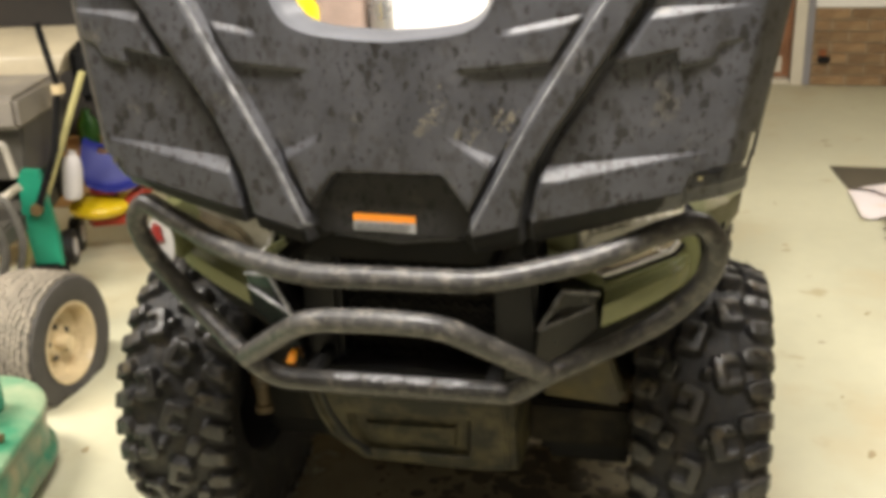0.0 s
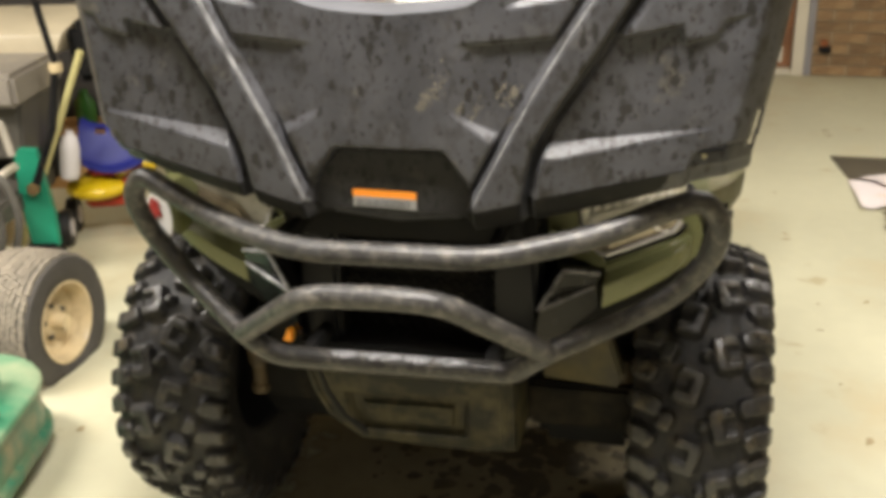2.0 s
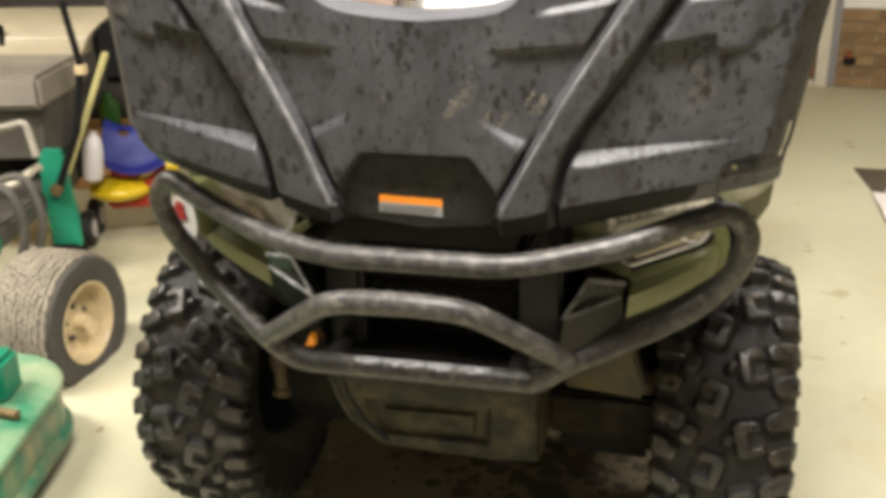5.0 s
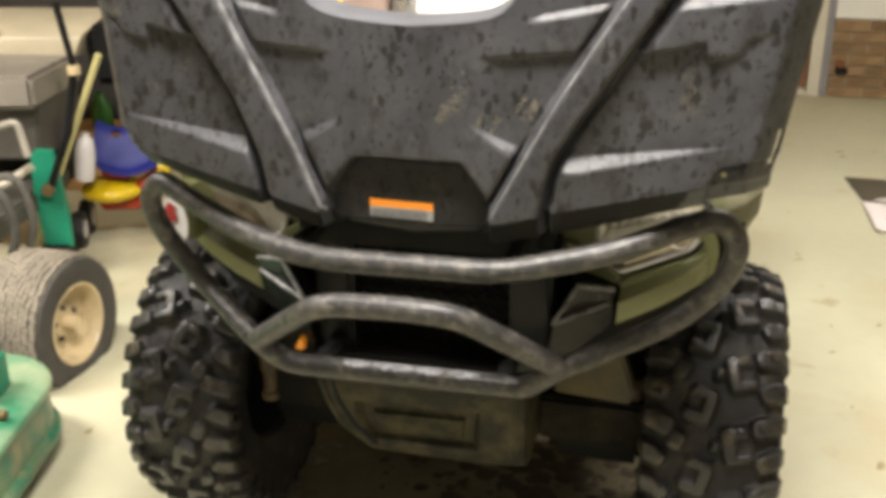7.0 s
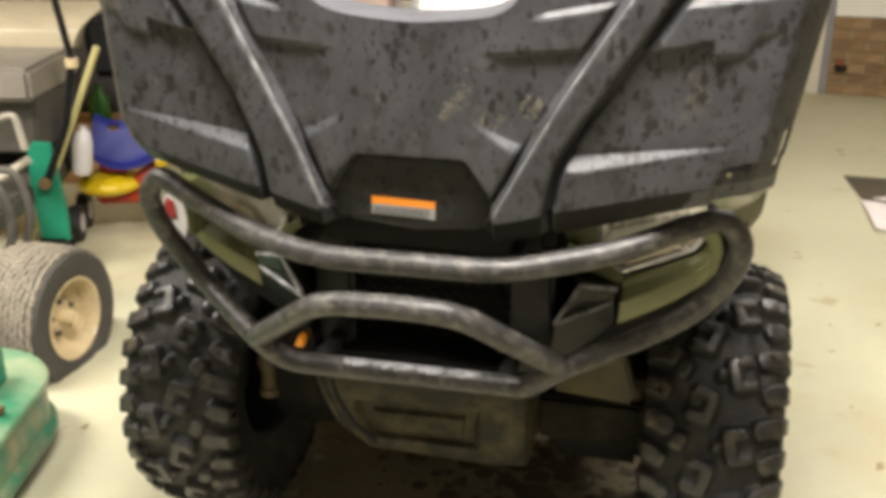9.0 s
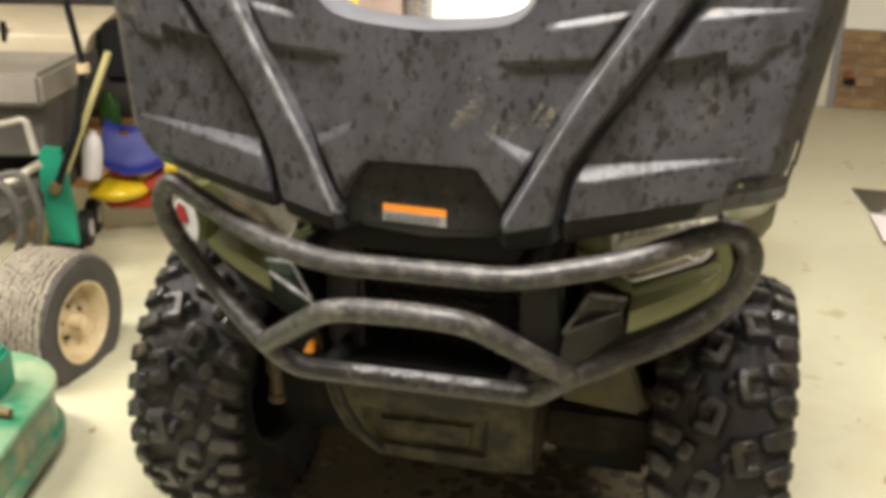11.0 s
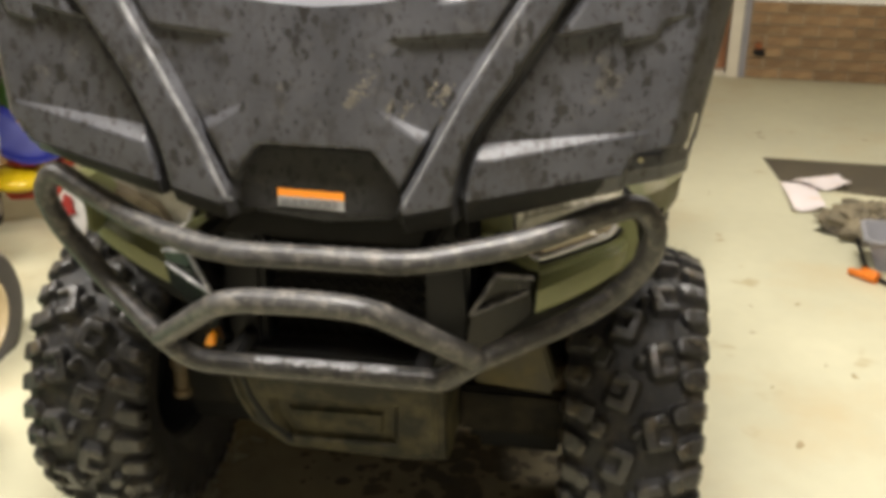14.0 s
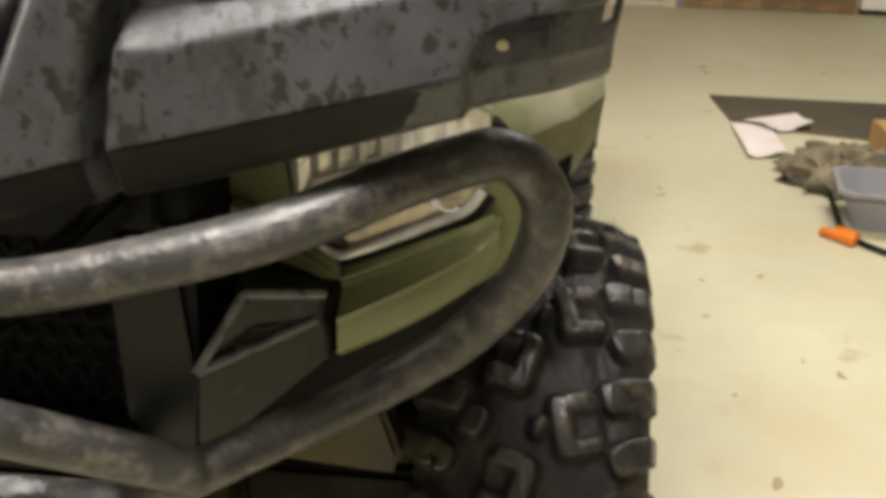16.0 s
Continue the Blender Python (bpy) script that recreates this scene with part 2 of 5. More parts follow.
def box(bm, x0, x1, y0, y1, z0, z1, bevel=0.0, m=None):
    vs = [bm.verts.new((x, y, z)) for x in (x0, x1) for y in (y0, y1) for z in (z0, z1)]
    idx = ((0, 1, 3, 2), (4, 6, 7, 5), (0, 4, 5, 1), (2, 3, 7, 6), (0, 2, 6, 4), (1, 5, 7, 3))
    fs = [bm.faces.new([vs[i] for i in f]) for f in idx]
    if bevel:
        es = list({e for f in fs for e in f.edges})
        r = bmesh.ops.bevel(bm, geom=es, offset=bevel, segments=2, affect="EDGES")
        vs = list({v for f in r["faces"] for v in f.verts} | {v for v in vs if v.is_valid})
    if m is not None:
        bmesh.ops.transform(bm, matrix=m, verts=[v for v in vs if v.is_valid])
    return bm


def slab(bm, pts, y0, y1, bevel=0.004, seg=2):
    """A plate with the outline pts (x, z), its front at y0 (towards the viewer) and its back at y1."""
    a = [bm.verts.new((x, y0, z)) for x, z in pts]
    c = [bm.verts.new((x, y1, z)) for x, z in pts]
    front = bm.faces.new(a)
    bm.faces.new(c[::-1])
    n = len(pts)
    for i in range(n):
        bm.faces.new((a[i], c[i], c[(i + 1) % n], a[(i + 1) % n]))
    if bevel:
        bmesh.ops.bevel(bm, geom=list(front.edges), offset=bevel, segments=seg, affect="EDGES")
    return bm


def fillet(pts, r, n=7):
    """Rounds the corners of a polyline."""
    pts = [Vector(p) for p in pts]
    out = [pts[0]]
    for a, b, c in zip(pts, pts[1:], pts[2:]):
        d = min(r, (a - b).length * 0.48, (c - b).length * 0.48)
        p, q = b + (a - b).normalized() * d, b + (c - b).normalized() * d
        for i in range(n + 1):
            s = i / n
            out.append(p * (1 - s) ** 2 + b * 2 * s * (1 - s) + q * s * s)
    return out + [pts[-1]]


def tube(bm, pts, r, seg=14, closed=False, r2=None):
    """A round tube along a polyline."""
    pts = [Vector(p) for p in pts]
    n = len(pts)
    rings, up = [], None
    for i, p in enumerate(pts):
        if closed:
            d = (pts[(i + 1) % n] - pts[i - 1]).normalized()
        else:
            d = (pts[min(i + 1, n - 1)] - pts[max(i - 1, 0)]).normalized()
        up = up if up is not None else (Vector((0, 0, 1)) if abs(d.z) < 0.9 else Vector((1, 0, 0)))
        side = d.cross(up).normalized()
        up = side.cross(d).normalized()
        rr = r if r2 is None else r + (r2 - r) * i / (n - 1)
        rings.append([bm.verts.new(p + (side * math.cos(t) + up * math.sin(t)) * rr) for t in (2 * math.pi * k / seg for k in range(seg))])
    last = n if closed else n - 1
    for i in range(last):
        a, b = rings[i], rings[(i + 1) % n]
        for k in range(seg):
            bm.faces.new((a[k], a[(k + 1) % seg], b[(k + 1) % seg], b[k]))
    if not closed:
        bm.faces.new(rings[0][::-1]), bm.faces.new(rings[-1])
    return bm


def lathe(bm, prof, seg=32, axis="z", m=None, closed=False, cap=True):
    """Turns the profile (radius, height) round an axis."""
    rings = []
    for r, h in prof:
        ring = []
        for k in range(seg):
            t = 2 * math.pi * k / seg
            c, s = r * math.cos(t), r * math.sin(t)
            p = {"z": (c, s, h), "x": (h, c, s), "y": (c, h, s)}[axis]
            p = Vector(p) if m is None else m @ Vector(p)
            ring.append(bm.verts.new(p))
        rings.append(ring)
    pairs = list(zip(rings, rings[1:])) + ([(rings[-1], rings[0])] if closed else [])
    for a, b in pairs:
        for k in range(seg):
            bm.faces.new((a[k], a[(k + 1) % seg], b[(k + 1) % seg], b[k]))
    if not closed and cap:
        for ring in (rings[0], rings[-1]):
            if (ring[0].co - ring[seg // 2].co).length > 1e-4:
                bm.faces.new(ring)
    bmesh.ops.remove_doubles(bm, verts=bm.verts, dist=1e-5)
    return bm


def loft(bm, rows):
    """Quads between rows of points of equal count."""
    vs = [[bm.verts.new(p) for p in row] for row in rows]
    for a, b in zip(vs, vs[1:]):
        for i in range(len(a) - 1):
            bm.faces.new((a[i], a[i + 1], b[i + 1], b[i]))
    return vs


def ss(a, b, x):
    t = min(1.0, max(0.0, (x - a) / (b - a)))
    return t * t * (3 - 2 * t)


# ---- the garage ----
ROOM = pose(2.33, 6.15, 0, 0, 0, -17)  # x along the far wall, y out through it
RX0, RX1, RY0, HIGH = -4.6, 2.6, -9.2, 2.6


def structure(name, bm, material, label, smooth=None):
    return thing(name, bm, material, label, name.split("_")[0], kind="structure", smooth=smooth, at=ROOM)


structure("floor", box(bmesh.new(), RX0 - 0.2, RX1 + 0.2, RY0 - 0.2, 0.2, -0.15, 0.0), FLOOR, "pale painted concrete garage floor with stains")
structure("ceiling", box(bmesh.new(), RX0 - 0.2, RX1 + 0.2, RY0 - 0.2, 0.2, HIGH, HIGH + 0.15), CEIL, "plain painted garage ceiling")
structure("wall_west", box(bmesh.new(), RX0 - 0.2, RX0, RY0, 0.2, 0, HIGH), DRYWALL, "plain tan side wall of the garage")
structure("wall_east", box(bmesh.new(), RX1, RX1 + 0.2, RY0, 0.2, 0, HIGH), DRYWALL, "plain tan side wall of the garage")
# Unseen wall closing the room, kept dark to dim reflections on the bike.
structure("wall_south", box(bmesh.new(), RX0 - 0.2, RX1 + 0.2, RY0 - 0.2, RY0, 0, HIGH), GREYTRIM, "unseen wall behind the camera, grey to dim reflections")
bm = bmesh.new()
box(bm, RX0, -1.06, 0, 0.2, 0, HIGH)
box(bm, -1.06, -0.12, 0, 0.2, 2.1, HIGH)
structure("wall_north", bm, DRYWALL, "tan far wall with a doorway")
structure("wall_panel", box(bmesh.new(), 0.0, 0.91, 0.004, 0.2, 0.478, HIGH), WALLW, "white boarding above the brick base")
base = structure("wall_base", box(bmesh.new(), 0.0, 0.93, 0.012, 0.2, 0, 0.474), MORTAR, "brown brick base course of the far wall")
structure("wall_corner", box(bmesh.new(), 1.86, RX1, 0, 0.2, 0, HIGH), WALLW, "white wall beside the white door")
structure("lintel", box(bmesh.new(), 0.93, 1.86, 0, 0.2, 2.06, HIGH), WALLW, "white wall above the white door")
bm = bmesh.new()
box(bm, -0.115, -0.045, -0.022, 0.2, 0, 2.1, 0.004)
structure("door_trim", bm, CREAM, "cream painted door jamb", smooth=30)
structure("corner_strip", box(bmesh.new(), -0.043, -0.002, -0.012, 0.2, 0, HIGH, 0.003), GREYTRIM, "grey strip between jamb and brick", smooth=30)
structure("door_sill", box(bmesh.new(), -1.06, -0.118, 0.0, 0.2, 0, 0.03, 0.004), CREAM, "cream door sill", smooth=30)

door = tagged(new("door_1"), "reddish-brown wooden door behind a cream sill", "door", kind="structure")
door.matrix_world = ROOM
part("door_leaf", box(bmesh.new(), -1.055, -0.12, 0.10, 0.14, 0.032, 2.09, 0.003), DOORWOOD, door)
part("kick_plate", box(bmesh.new(), -1.0, -0.17, 0.088, 0.0985, 0.06, 0.16, 0.002), CREAM, door, "pale scuffed kick plate")
part("door_panel", box(bmesh.new(), -0.95, -0.22, 0.086, 0.0985, 0.25, 0.95, 0.006), DOORWOOD, door)

door2 = tagged(new("door_2"), "white flush door above a dark gap", "door", kind="structure")
door2.matrix_world = ROOM
part("door_leaf", box(bmesh.new(), 0.937, 1.85, -0.03, 0.03, 0.03, 2.04, 0.006), WALLW, door2)
# Dark strip painting the shade in the gap below the leaf.
part("threshold", box(bmesh.new(), 0.937, 1.85, 0.0, 0.1, 0.0, 0.026), DARK, door2, "dark strip painting the shade under the door")

bm = bmesh.new()
box(bm, 0.035, 0.105, -0.035, 0.006, 0.145, 0.183, 0.006)
clip = thing("plug_adapter", bm, BLACK, "small black and orange plug adapter on the brick wall", "plug", at=ROOM)
part("cap", box(bmesh.new(), 0.040, 0.082, -0.04, -0.005, 0.185, 0.225, 0.008), mat("dull_orange", (0.26, 0.075, 0.015), 0.5), clip, "dull orange cap")

# mud crumbs and a film below the quad bike, coloured dark for dirt and shade
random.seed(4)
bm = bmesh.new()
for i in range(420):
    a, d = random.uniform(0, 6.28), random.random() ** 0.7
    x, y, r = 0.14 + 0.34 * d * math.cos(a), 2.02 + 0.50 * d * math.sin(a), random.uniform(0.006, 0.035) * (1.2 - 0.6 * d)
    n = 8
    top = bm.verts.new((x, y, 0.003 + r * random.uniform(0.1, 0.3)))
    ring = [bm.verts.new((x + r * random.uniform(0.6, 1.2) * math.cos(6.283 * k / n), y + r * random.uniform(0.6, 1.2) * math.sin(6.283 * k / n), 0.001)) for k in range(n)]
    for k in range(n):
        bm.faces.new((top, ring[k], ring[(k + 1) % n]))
# Film fading outwards; its dark middle also paints the bike's shade on the floor.
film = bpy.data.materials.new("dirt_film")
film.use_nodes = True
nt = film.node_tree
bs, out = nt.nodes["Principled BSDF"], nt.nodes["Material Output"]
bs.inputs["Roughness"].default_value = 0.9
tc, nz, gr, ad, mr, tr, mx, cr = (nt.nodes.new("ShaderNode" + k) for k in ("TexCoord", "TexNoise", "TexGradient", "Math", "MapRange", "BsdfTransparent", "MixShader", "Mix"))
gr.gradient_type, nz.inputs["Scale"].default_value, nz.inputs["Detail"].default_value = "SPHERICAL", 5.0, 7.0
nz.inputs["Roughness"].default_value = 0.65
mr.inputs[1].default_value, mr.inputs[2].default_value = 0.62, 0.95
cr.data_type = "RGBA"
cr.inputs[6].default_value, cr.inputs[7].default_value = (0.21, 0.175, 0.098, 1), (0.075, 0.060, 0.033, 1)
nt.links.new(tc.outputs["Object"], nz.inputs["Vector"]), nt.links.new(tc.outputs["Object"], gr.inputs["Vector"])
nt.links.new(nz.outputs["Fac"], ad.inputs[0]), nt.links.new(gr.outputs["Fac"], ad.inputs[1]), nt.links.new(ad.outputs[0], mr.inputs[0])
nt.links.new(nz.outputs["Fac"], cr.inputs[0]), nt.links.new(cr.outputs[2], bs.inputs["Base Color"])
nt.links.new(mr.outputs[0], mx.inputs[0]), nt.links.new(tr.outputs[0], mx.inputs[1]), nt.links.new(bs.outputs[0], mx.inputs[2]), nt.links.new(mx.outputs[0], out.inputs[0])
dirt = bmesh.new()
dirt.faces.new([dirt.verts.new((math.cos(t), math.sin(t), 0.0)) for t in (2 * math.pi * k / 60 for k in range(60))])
thing("dirt_film", dirt, film, "thin brown film painting dirt and shade on the floor below the quad bike", "dirt", kind="stuff", at=pose(0.02, 1.98, 0.0025) @ Matrix.Diagonal((0.62, 0.72, 1, 1)))
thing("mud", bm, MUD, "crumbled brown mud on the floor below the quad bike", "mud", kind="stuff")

# ---- the quad bike ----
BIKE = pose(-0.085, 1.3975, 0, 0, 0, -14)  # x to its side, y towards its rear
bike = empty("quad_bike", BIKE, "muddy sage-green quad bike with its front cargo lid raised", "quad bike")

# cargo lid standing upright


def rib_inner(x, z):
    """Inner edge of the sloping rib, from the lid's middle line."""
    if x > 0.01:
        return float(np.interp(z, (0.84, 0.863, 0.95, 1.036, 1.107, 1.158, 1.40), (0.113, 0.124, 0.169, 0.215, 0.258, 0.291, 0.44)))
    return float(np.interp(z, (0.84, 0.867, 0.956, 1.028, 1.107, 1.155, 1.40), (0.114, 0.127, 0.163, 0.199, 0.239, 0.262, 0.38)))


def rib_outer(x, z):
    """Outer edge of the sloping rib, nearly upright at its foot."""
    if x > 0.01:
        return float(np.interp(z, (0.84, 0.885, 0.92, 0.954, 0.985, 1.02, 1.051, 1.101, 1.157, 1.40), (0.190, 0.194, 0.200, 0.209, 0.224, 0.246, 0.268, 0.300, 0.336, 0.478)))
    return float(np.interp(z, (0.84, 0.887, 0.935, 0.963, 1.028, 1.086, 1.117, 1.152, 1.40), (0.198, 0.205, 0.214, 0.223, 0.251, 0.284, 0.304, 0.326, 0.458)))


def lid_height(x, z):
    ax = abs(x - 0.01)
    # sloping ribs
    inner, outer = rib_inner(x, z), rib_outer(x, z)
    rib = min(1.0, max(0.0, (ax - inner + 0.013) / 0.016)) * (1 - ss(outer - 0.004, outer + 0.008, ax))
    away = max(ss(0.0, 0.010, inner - 0.014 - ax), ss(0.0, 0.006, ax - outer - 0.014))
    h = 0.019 * rib
    # lower ledges, deeper towards the rib
    if ax > outer:
        s = min(1.0, max(0.0, (0.448 - ax) / 0.205))
        zt, zb, h0 = 0.992 - 0.028 * s, 0.990 - 0.047 * s, 0.018 * s
    else:
        s = min(1.0, max(0.0, (ax - 0.090) / 0.076))
        zt, zb, h0 = 1.002 - 0.031 * s, 1.000 - 0.050 * s, 0.016 * s
    if h0 > 0:
        h += away * h0 * min(1.0, max(0.0, (zt - z) / max(zt - zb, 1e-4)))
    # upper bands with an undercut below
    if ax > outer:
        bx = ax if x > 0 else ax * 1.05
        s = min(1.0, max(0.0, (0.488 - bx) / 0.15))
        low = float(np.interp(bx, (0.33, 0.400, 0.404, 0.443, 0.452, 0.48), (1.109, 1.124, 1.101, 1.111, 1.130, 1.137)))
        top = 1.163 + (bx - 0.366) * 0.13
        fade = 0.014 * s ** 0.7 * (1 - 0.3 * ss(0.39, 0.45, bx))
        h += min(1.0, max(0.0, (ax - outer - 0.010) / 0.017)) * fade * ss(low - 0.002, low + 0.003, z) * min(1.0, max(0.0, (top + 0.014 * s + 0.002 - z) / (0.014 * s + 0.002)))
    elif ax < inner:
        w = ss(0.095, 0.145, ax)
        low = 1.092 + (ax - 0.105) * 0.10
        top = 1.143 + (ax - 0.20) * 0.2
        h += away * 0.008 * w * ss(low - 0.003, low + 0.004, z) * (1 - ss(top, top + 0.012, z) * ss(0.16, 0.2, ax))
    # narrow grooves along the ribs
    h -= 0.009 * max(0.0, 1 - abs(ax - outer - 0.010) / 0.008) ** 0.5 * (1 - ss(1.00, 1.10, z) * 0.6)
    h -= 0.010 * max(0.0, 1 - abs(inner - 0.013 - ax) / 0.005) ** 0.5 * (1 - ss(0.95, 1.0, z))
    # recess round the warning label
    edge = 0.080 + (0.945 - z) * 0.80 if z > 0.897 else 0.118 + (0.897 - z) * 0.25
    h -= 0.027 * (1 - ss(edge - 0.007, edge + 0.002, ax)) * (1 - ss(0.938, 0.947, z))
    # corner recess round the hole
    h -= 0.016 * ss(0.418, 0.422, ax - 0.40 * (z - 0.943)) * (1 - ss(0.959, 0.963, z - 0.34 * (ax - 0.44)))
    # gentle crown
    return h


def hole(x, z):
    """Below zero inside the hand opening."""
    u = (x - 0.017) / (0.130 + 0.30 * max(0, z - 1.145))
    v = (z - 1.2455) / (0.103 - 0.010 * abs(u) ** 1.3)
    return (abs(u) ** 6.5 + abs(v) ** 6.5) ** (1 / 6.5) - 1


UNDER = [(0.03, 0.001), (0.10, 0.003), (0.35, 0.007), (0.65, 0.011), (0.92, 0.016), (1.0, 0.024), (1.02, 0.044), (1.02, 0.075)]


def bottom_line(x):
    return float(np.interp(abs(x - 0.01), (0.0, 0.100, 0.12, 0.17, 0.213, 0.297, 0.376, 0.414, 0.50), (0.832, 0.842, 0.859, 0.873, 0.887, 0.907, 0.926, 0.935, 0.953)))


def lip_drop(x):
    return float(np.interp(x, (-0.50, -0.22, -0.11, -0.09, 0.0, 0.11, 0.13, 0.22, 0.30, 0.386, 0.50), (0.018, 0.027, 0.028, 0.010, 0.010, 0.010, 0.030, 0.036, 0.034, 0.030, 0.024)))


def rim_point(angle, level):
    """Point of the hand opening's outline in a direction from its middle."""
    c, s, lo, hi = math.cos(angle), math.sin(angle), 0.02, 0.4
    for _ in range(30):
        mid = (lo + hi) / 2
        lo, hi = (mid, hi) if hole(0.017 + c * mid, 1.2455 + s * mid) < level else (lo, mid)
    return 0.017 + c * lo, 1.2455 + s * lo


def lid_mesh():
    bm = bmesh.new()
    nx, nz, top = 330, 240, 1.39
    sweep = [(0.004, 0.003), (0.010, 0.010), (0.017, 0.018), (0.024, 0.026), (0.030, 0.034), (0.034, 0.042), (0.036, 0.054), (0.037, 0.068)]
    grid = []
    for j in range(-len(UNDER), nz + 1):
        row = []
        for i in range(-len(sweep), nx + len(sweep) + 1):
            u, v = min(1, max(0, i / nx)), min(1, max(0, j / nz))
            z = 0.845 + v * (top - 0.845)
            xl, xr = -(0.425 + (z - 0.94) * 0.07), 0.474 + (z - 0.94) * 0.16
            x = xl + u * (xr - xl)
            low = bottom_line(x)
            z = low + v * (top - low)
            xl, xr = -(0.425 + (z - 0.94) * 0.07), 0.474 + (z - 0.94) * 0.16
            x = xl + u * (xr - xl)
            y = -lid_height(x, z)
            f = hole(x, z) - 0.10
            if i < 0 or i > nx:
                k = (-i if i < 0 else i - nx) - 1
                x += sweep[k][0] * (-1 if i < 0 else 1)
                y += sweep[k][1]
            if j < 0:
                y += UNDER[-j - 1][1]
                z -= UNDER[-j - 1][0] * lip_drop(x)
            row.append((bm.verts.new((x, y, z)), x, z, f if 0 <= i <= nx and j >= 0 else 9, i, j))
        grid.append(row)
    for a, b in zip(grid, grid[1:]):
        for i in range(len(a) - 1):
            q = (a[i], a[i + 1], b[i + 1], b[i])
            if all(p[3] < 0 for p in q):
                continue
            k = a[i][4] - nx
            if k in (4, 5) and 0.955 < a[i][2] < 1.009:
                continue
            bm.faces.new([p[0] for p in q])
    for row in grid:
        for v, x, z, f, i, j in row:
            if f < 0 and v.link_faces:
                v.co.x, v.co.z = rim_point(math.atan2(z - 1.2455, x - 0.017), 0.10)
    bmesh.ops.delete(bm, geom=[v for v in bm.verts if not v.link_faces], context="VERTS")
    return bm


lid = part("cargo_lid", lid_mesh(), LID, bike, "grey ribbed plastic lid splashed with mud", smooth=50)
lid.location = (0.003, -0.020, 0.007)
thick = lid.modifiers.new("thickness", "SOLIDIFY")
thick.thickness, thick.offset = 0.004, 0.0


# Black strip added to darken the lid's turned-under lower lip.
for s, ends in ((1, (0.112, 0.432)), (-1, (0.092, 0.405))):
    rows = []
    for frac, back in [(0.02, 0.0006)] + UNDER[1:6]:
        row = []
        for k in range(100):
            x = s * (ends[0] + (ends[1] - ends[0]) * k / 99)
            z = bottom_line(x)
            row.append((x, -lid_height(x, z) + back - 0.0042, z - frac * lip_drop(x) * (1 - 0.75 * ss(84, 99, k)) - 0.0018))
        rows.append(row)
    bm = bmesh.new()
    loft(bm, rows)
    part("edge_seal", bm, LIP_BLACK, lid, "black strip darkening the lower edge", smooth=50)
rows = []
for level, depth in ((0.104, -0.0015), (0.098, -0.0024), (0.092, -0.0015), (0.06, 0.012), (0.025, 0.030), (0.01, 0.040), (0.005, 0.050)):
    rows.append([(x, depth - (lid_height(x, z) if level > 0.09 else 0.0), z) for x, z in (rim_point(2 * math.pi * k / 160, level) for k in range(161))])
bm = bmesh.new()
loft(bm, rows)
bmesh.ops.remove_doubles(bm, verts=bm.verts, dist=1e-6)
# Lip coloured paler than the lid, painting the light on its upturned face.
part("opening_lip", bm, mat("lit_lip_plastic", (0.085, 0.087, 0.096), 0.36, var=0.15, scale=13, fine=420, bump=0.05), lid, "turned-in lip of the hand opening", smooth=40)
# Pale beads painting the light caught by the rib bevels, and their scuffs.
for s in (-1, 1):
    pts = []
    for k in range(60):
        z = 0.861 + k * 0.0073
        x = 0.01 + s * (rib_inner(s, z) + 0.0005)
        pts.append((x, -lid_height(x, z) + (0.0018 if s < 0 else -0.0005), z))
    part("rib_edge", tube(bmesh.new(), pts, 0.0048 if s < 0 else 0.0026, 8), PALE_BEAD, lid, "pale rib bead painting scuffs and caught light", smooth=60)


# Pale bead painting the light on the lid's left edge.
pts = [(-(0.425 + (z - 0.94) * 0.07) - 0.0375, 0.068, z) for z in [0.955 + 0.0105 * k for k in range(38)]]
part("side_edge", tube(bmesh.new(), pts, 0.0024, 8), PALE_BEAD, lid, "pale bead painting the lit side edge", smooth=60)


# pale dried mud clots, flung upwards across the lid
CLOT = mat("dried_clot", (0.105, 0.095, 0.072), 0.9, var=0.4, scale=60, fine=300, bump=0.5)
rng = random.Random(21)
bm = bmesh.new()
for cx, cz, spread, count in ((0.190, 1.027, 0.0075, 60), (0.174, 1.033, 0.005, 14), (0.192, 0.996, 0.0085, 50), (0.080, 1.028, 0.015, 60), (0.067, 1.013, 0.009, 26), (0.115, 1.002, 0.007, 20), (0.141, 1.008, 0.011, 16), (0.236, 1.068, 0.007, 14)):
    for k in range(count):
        along, across = rng.gauss(0, spread), rng.gauss(0, spread * 0.35)
        x, z = cx + 0.55 * along - 0.83 * across, cz + 0.83 * along + 0.55 * across
        rad = rng.uniform(0.0006, 0.0021)
        n, turn = 9, rng.uniform(0, 6.28)
        y = -lid_height(x, z) - 0.0021
        top = bm.verts.new((x, y - 0.25 * rad, z))
        ring = []
        for m in range(n):
            a = turn + 6.283 * m / n
            u, v = rad * rng.uniform(0.5, 1.2) * math.cos(a) * 1.7, rad * rng.uniform(0.5, 1.2) * math.sin(a)
            ex, ez = x + 0.55 * u - 0.83 * v, z + 0.83 * u + 0.55 * v
            ring.append(bm.verts.new((ex, -lid_height(ex, ez) - 0.0020, ez)))
        for m in range(n):
            bm.faces.new((top, ring[m], ring[(m + 1) % n]))
tagged(part("mud_spatter", bm, CLOT, lid, "pale dried mud spatter"), "pale dried mud spatter", kind="stuff")


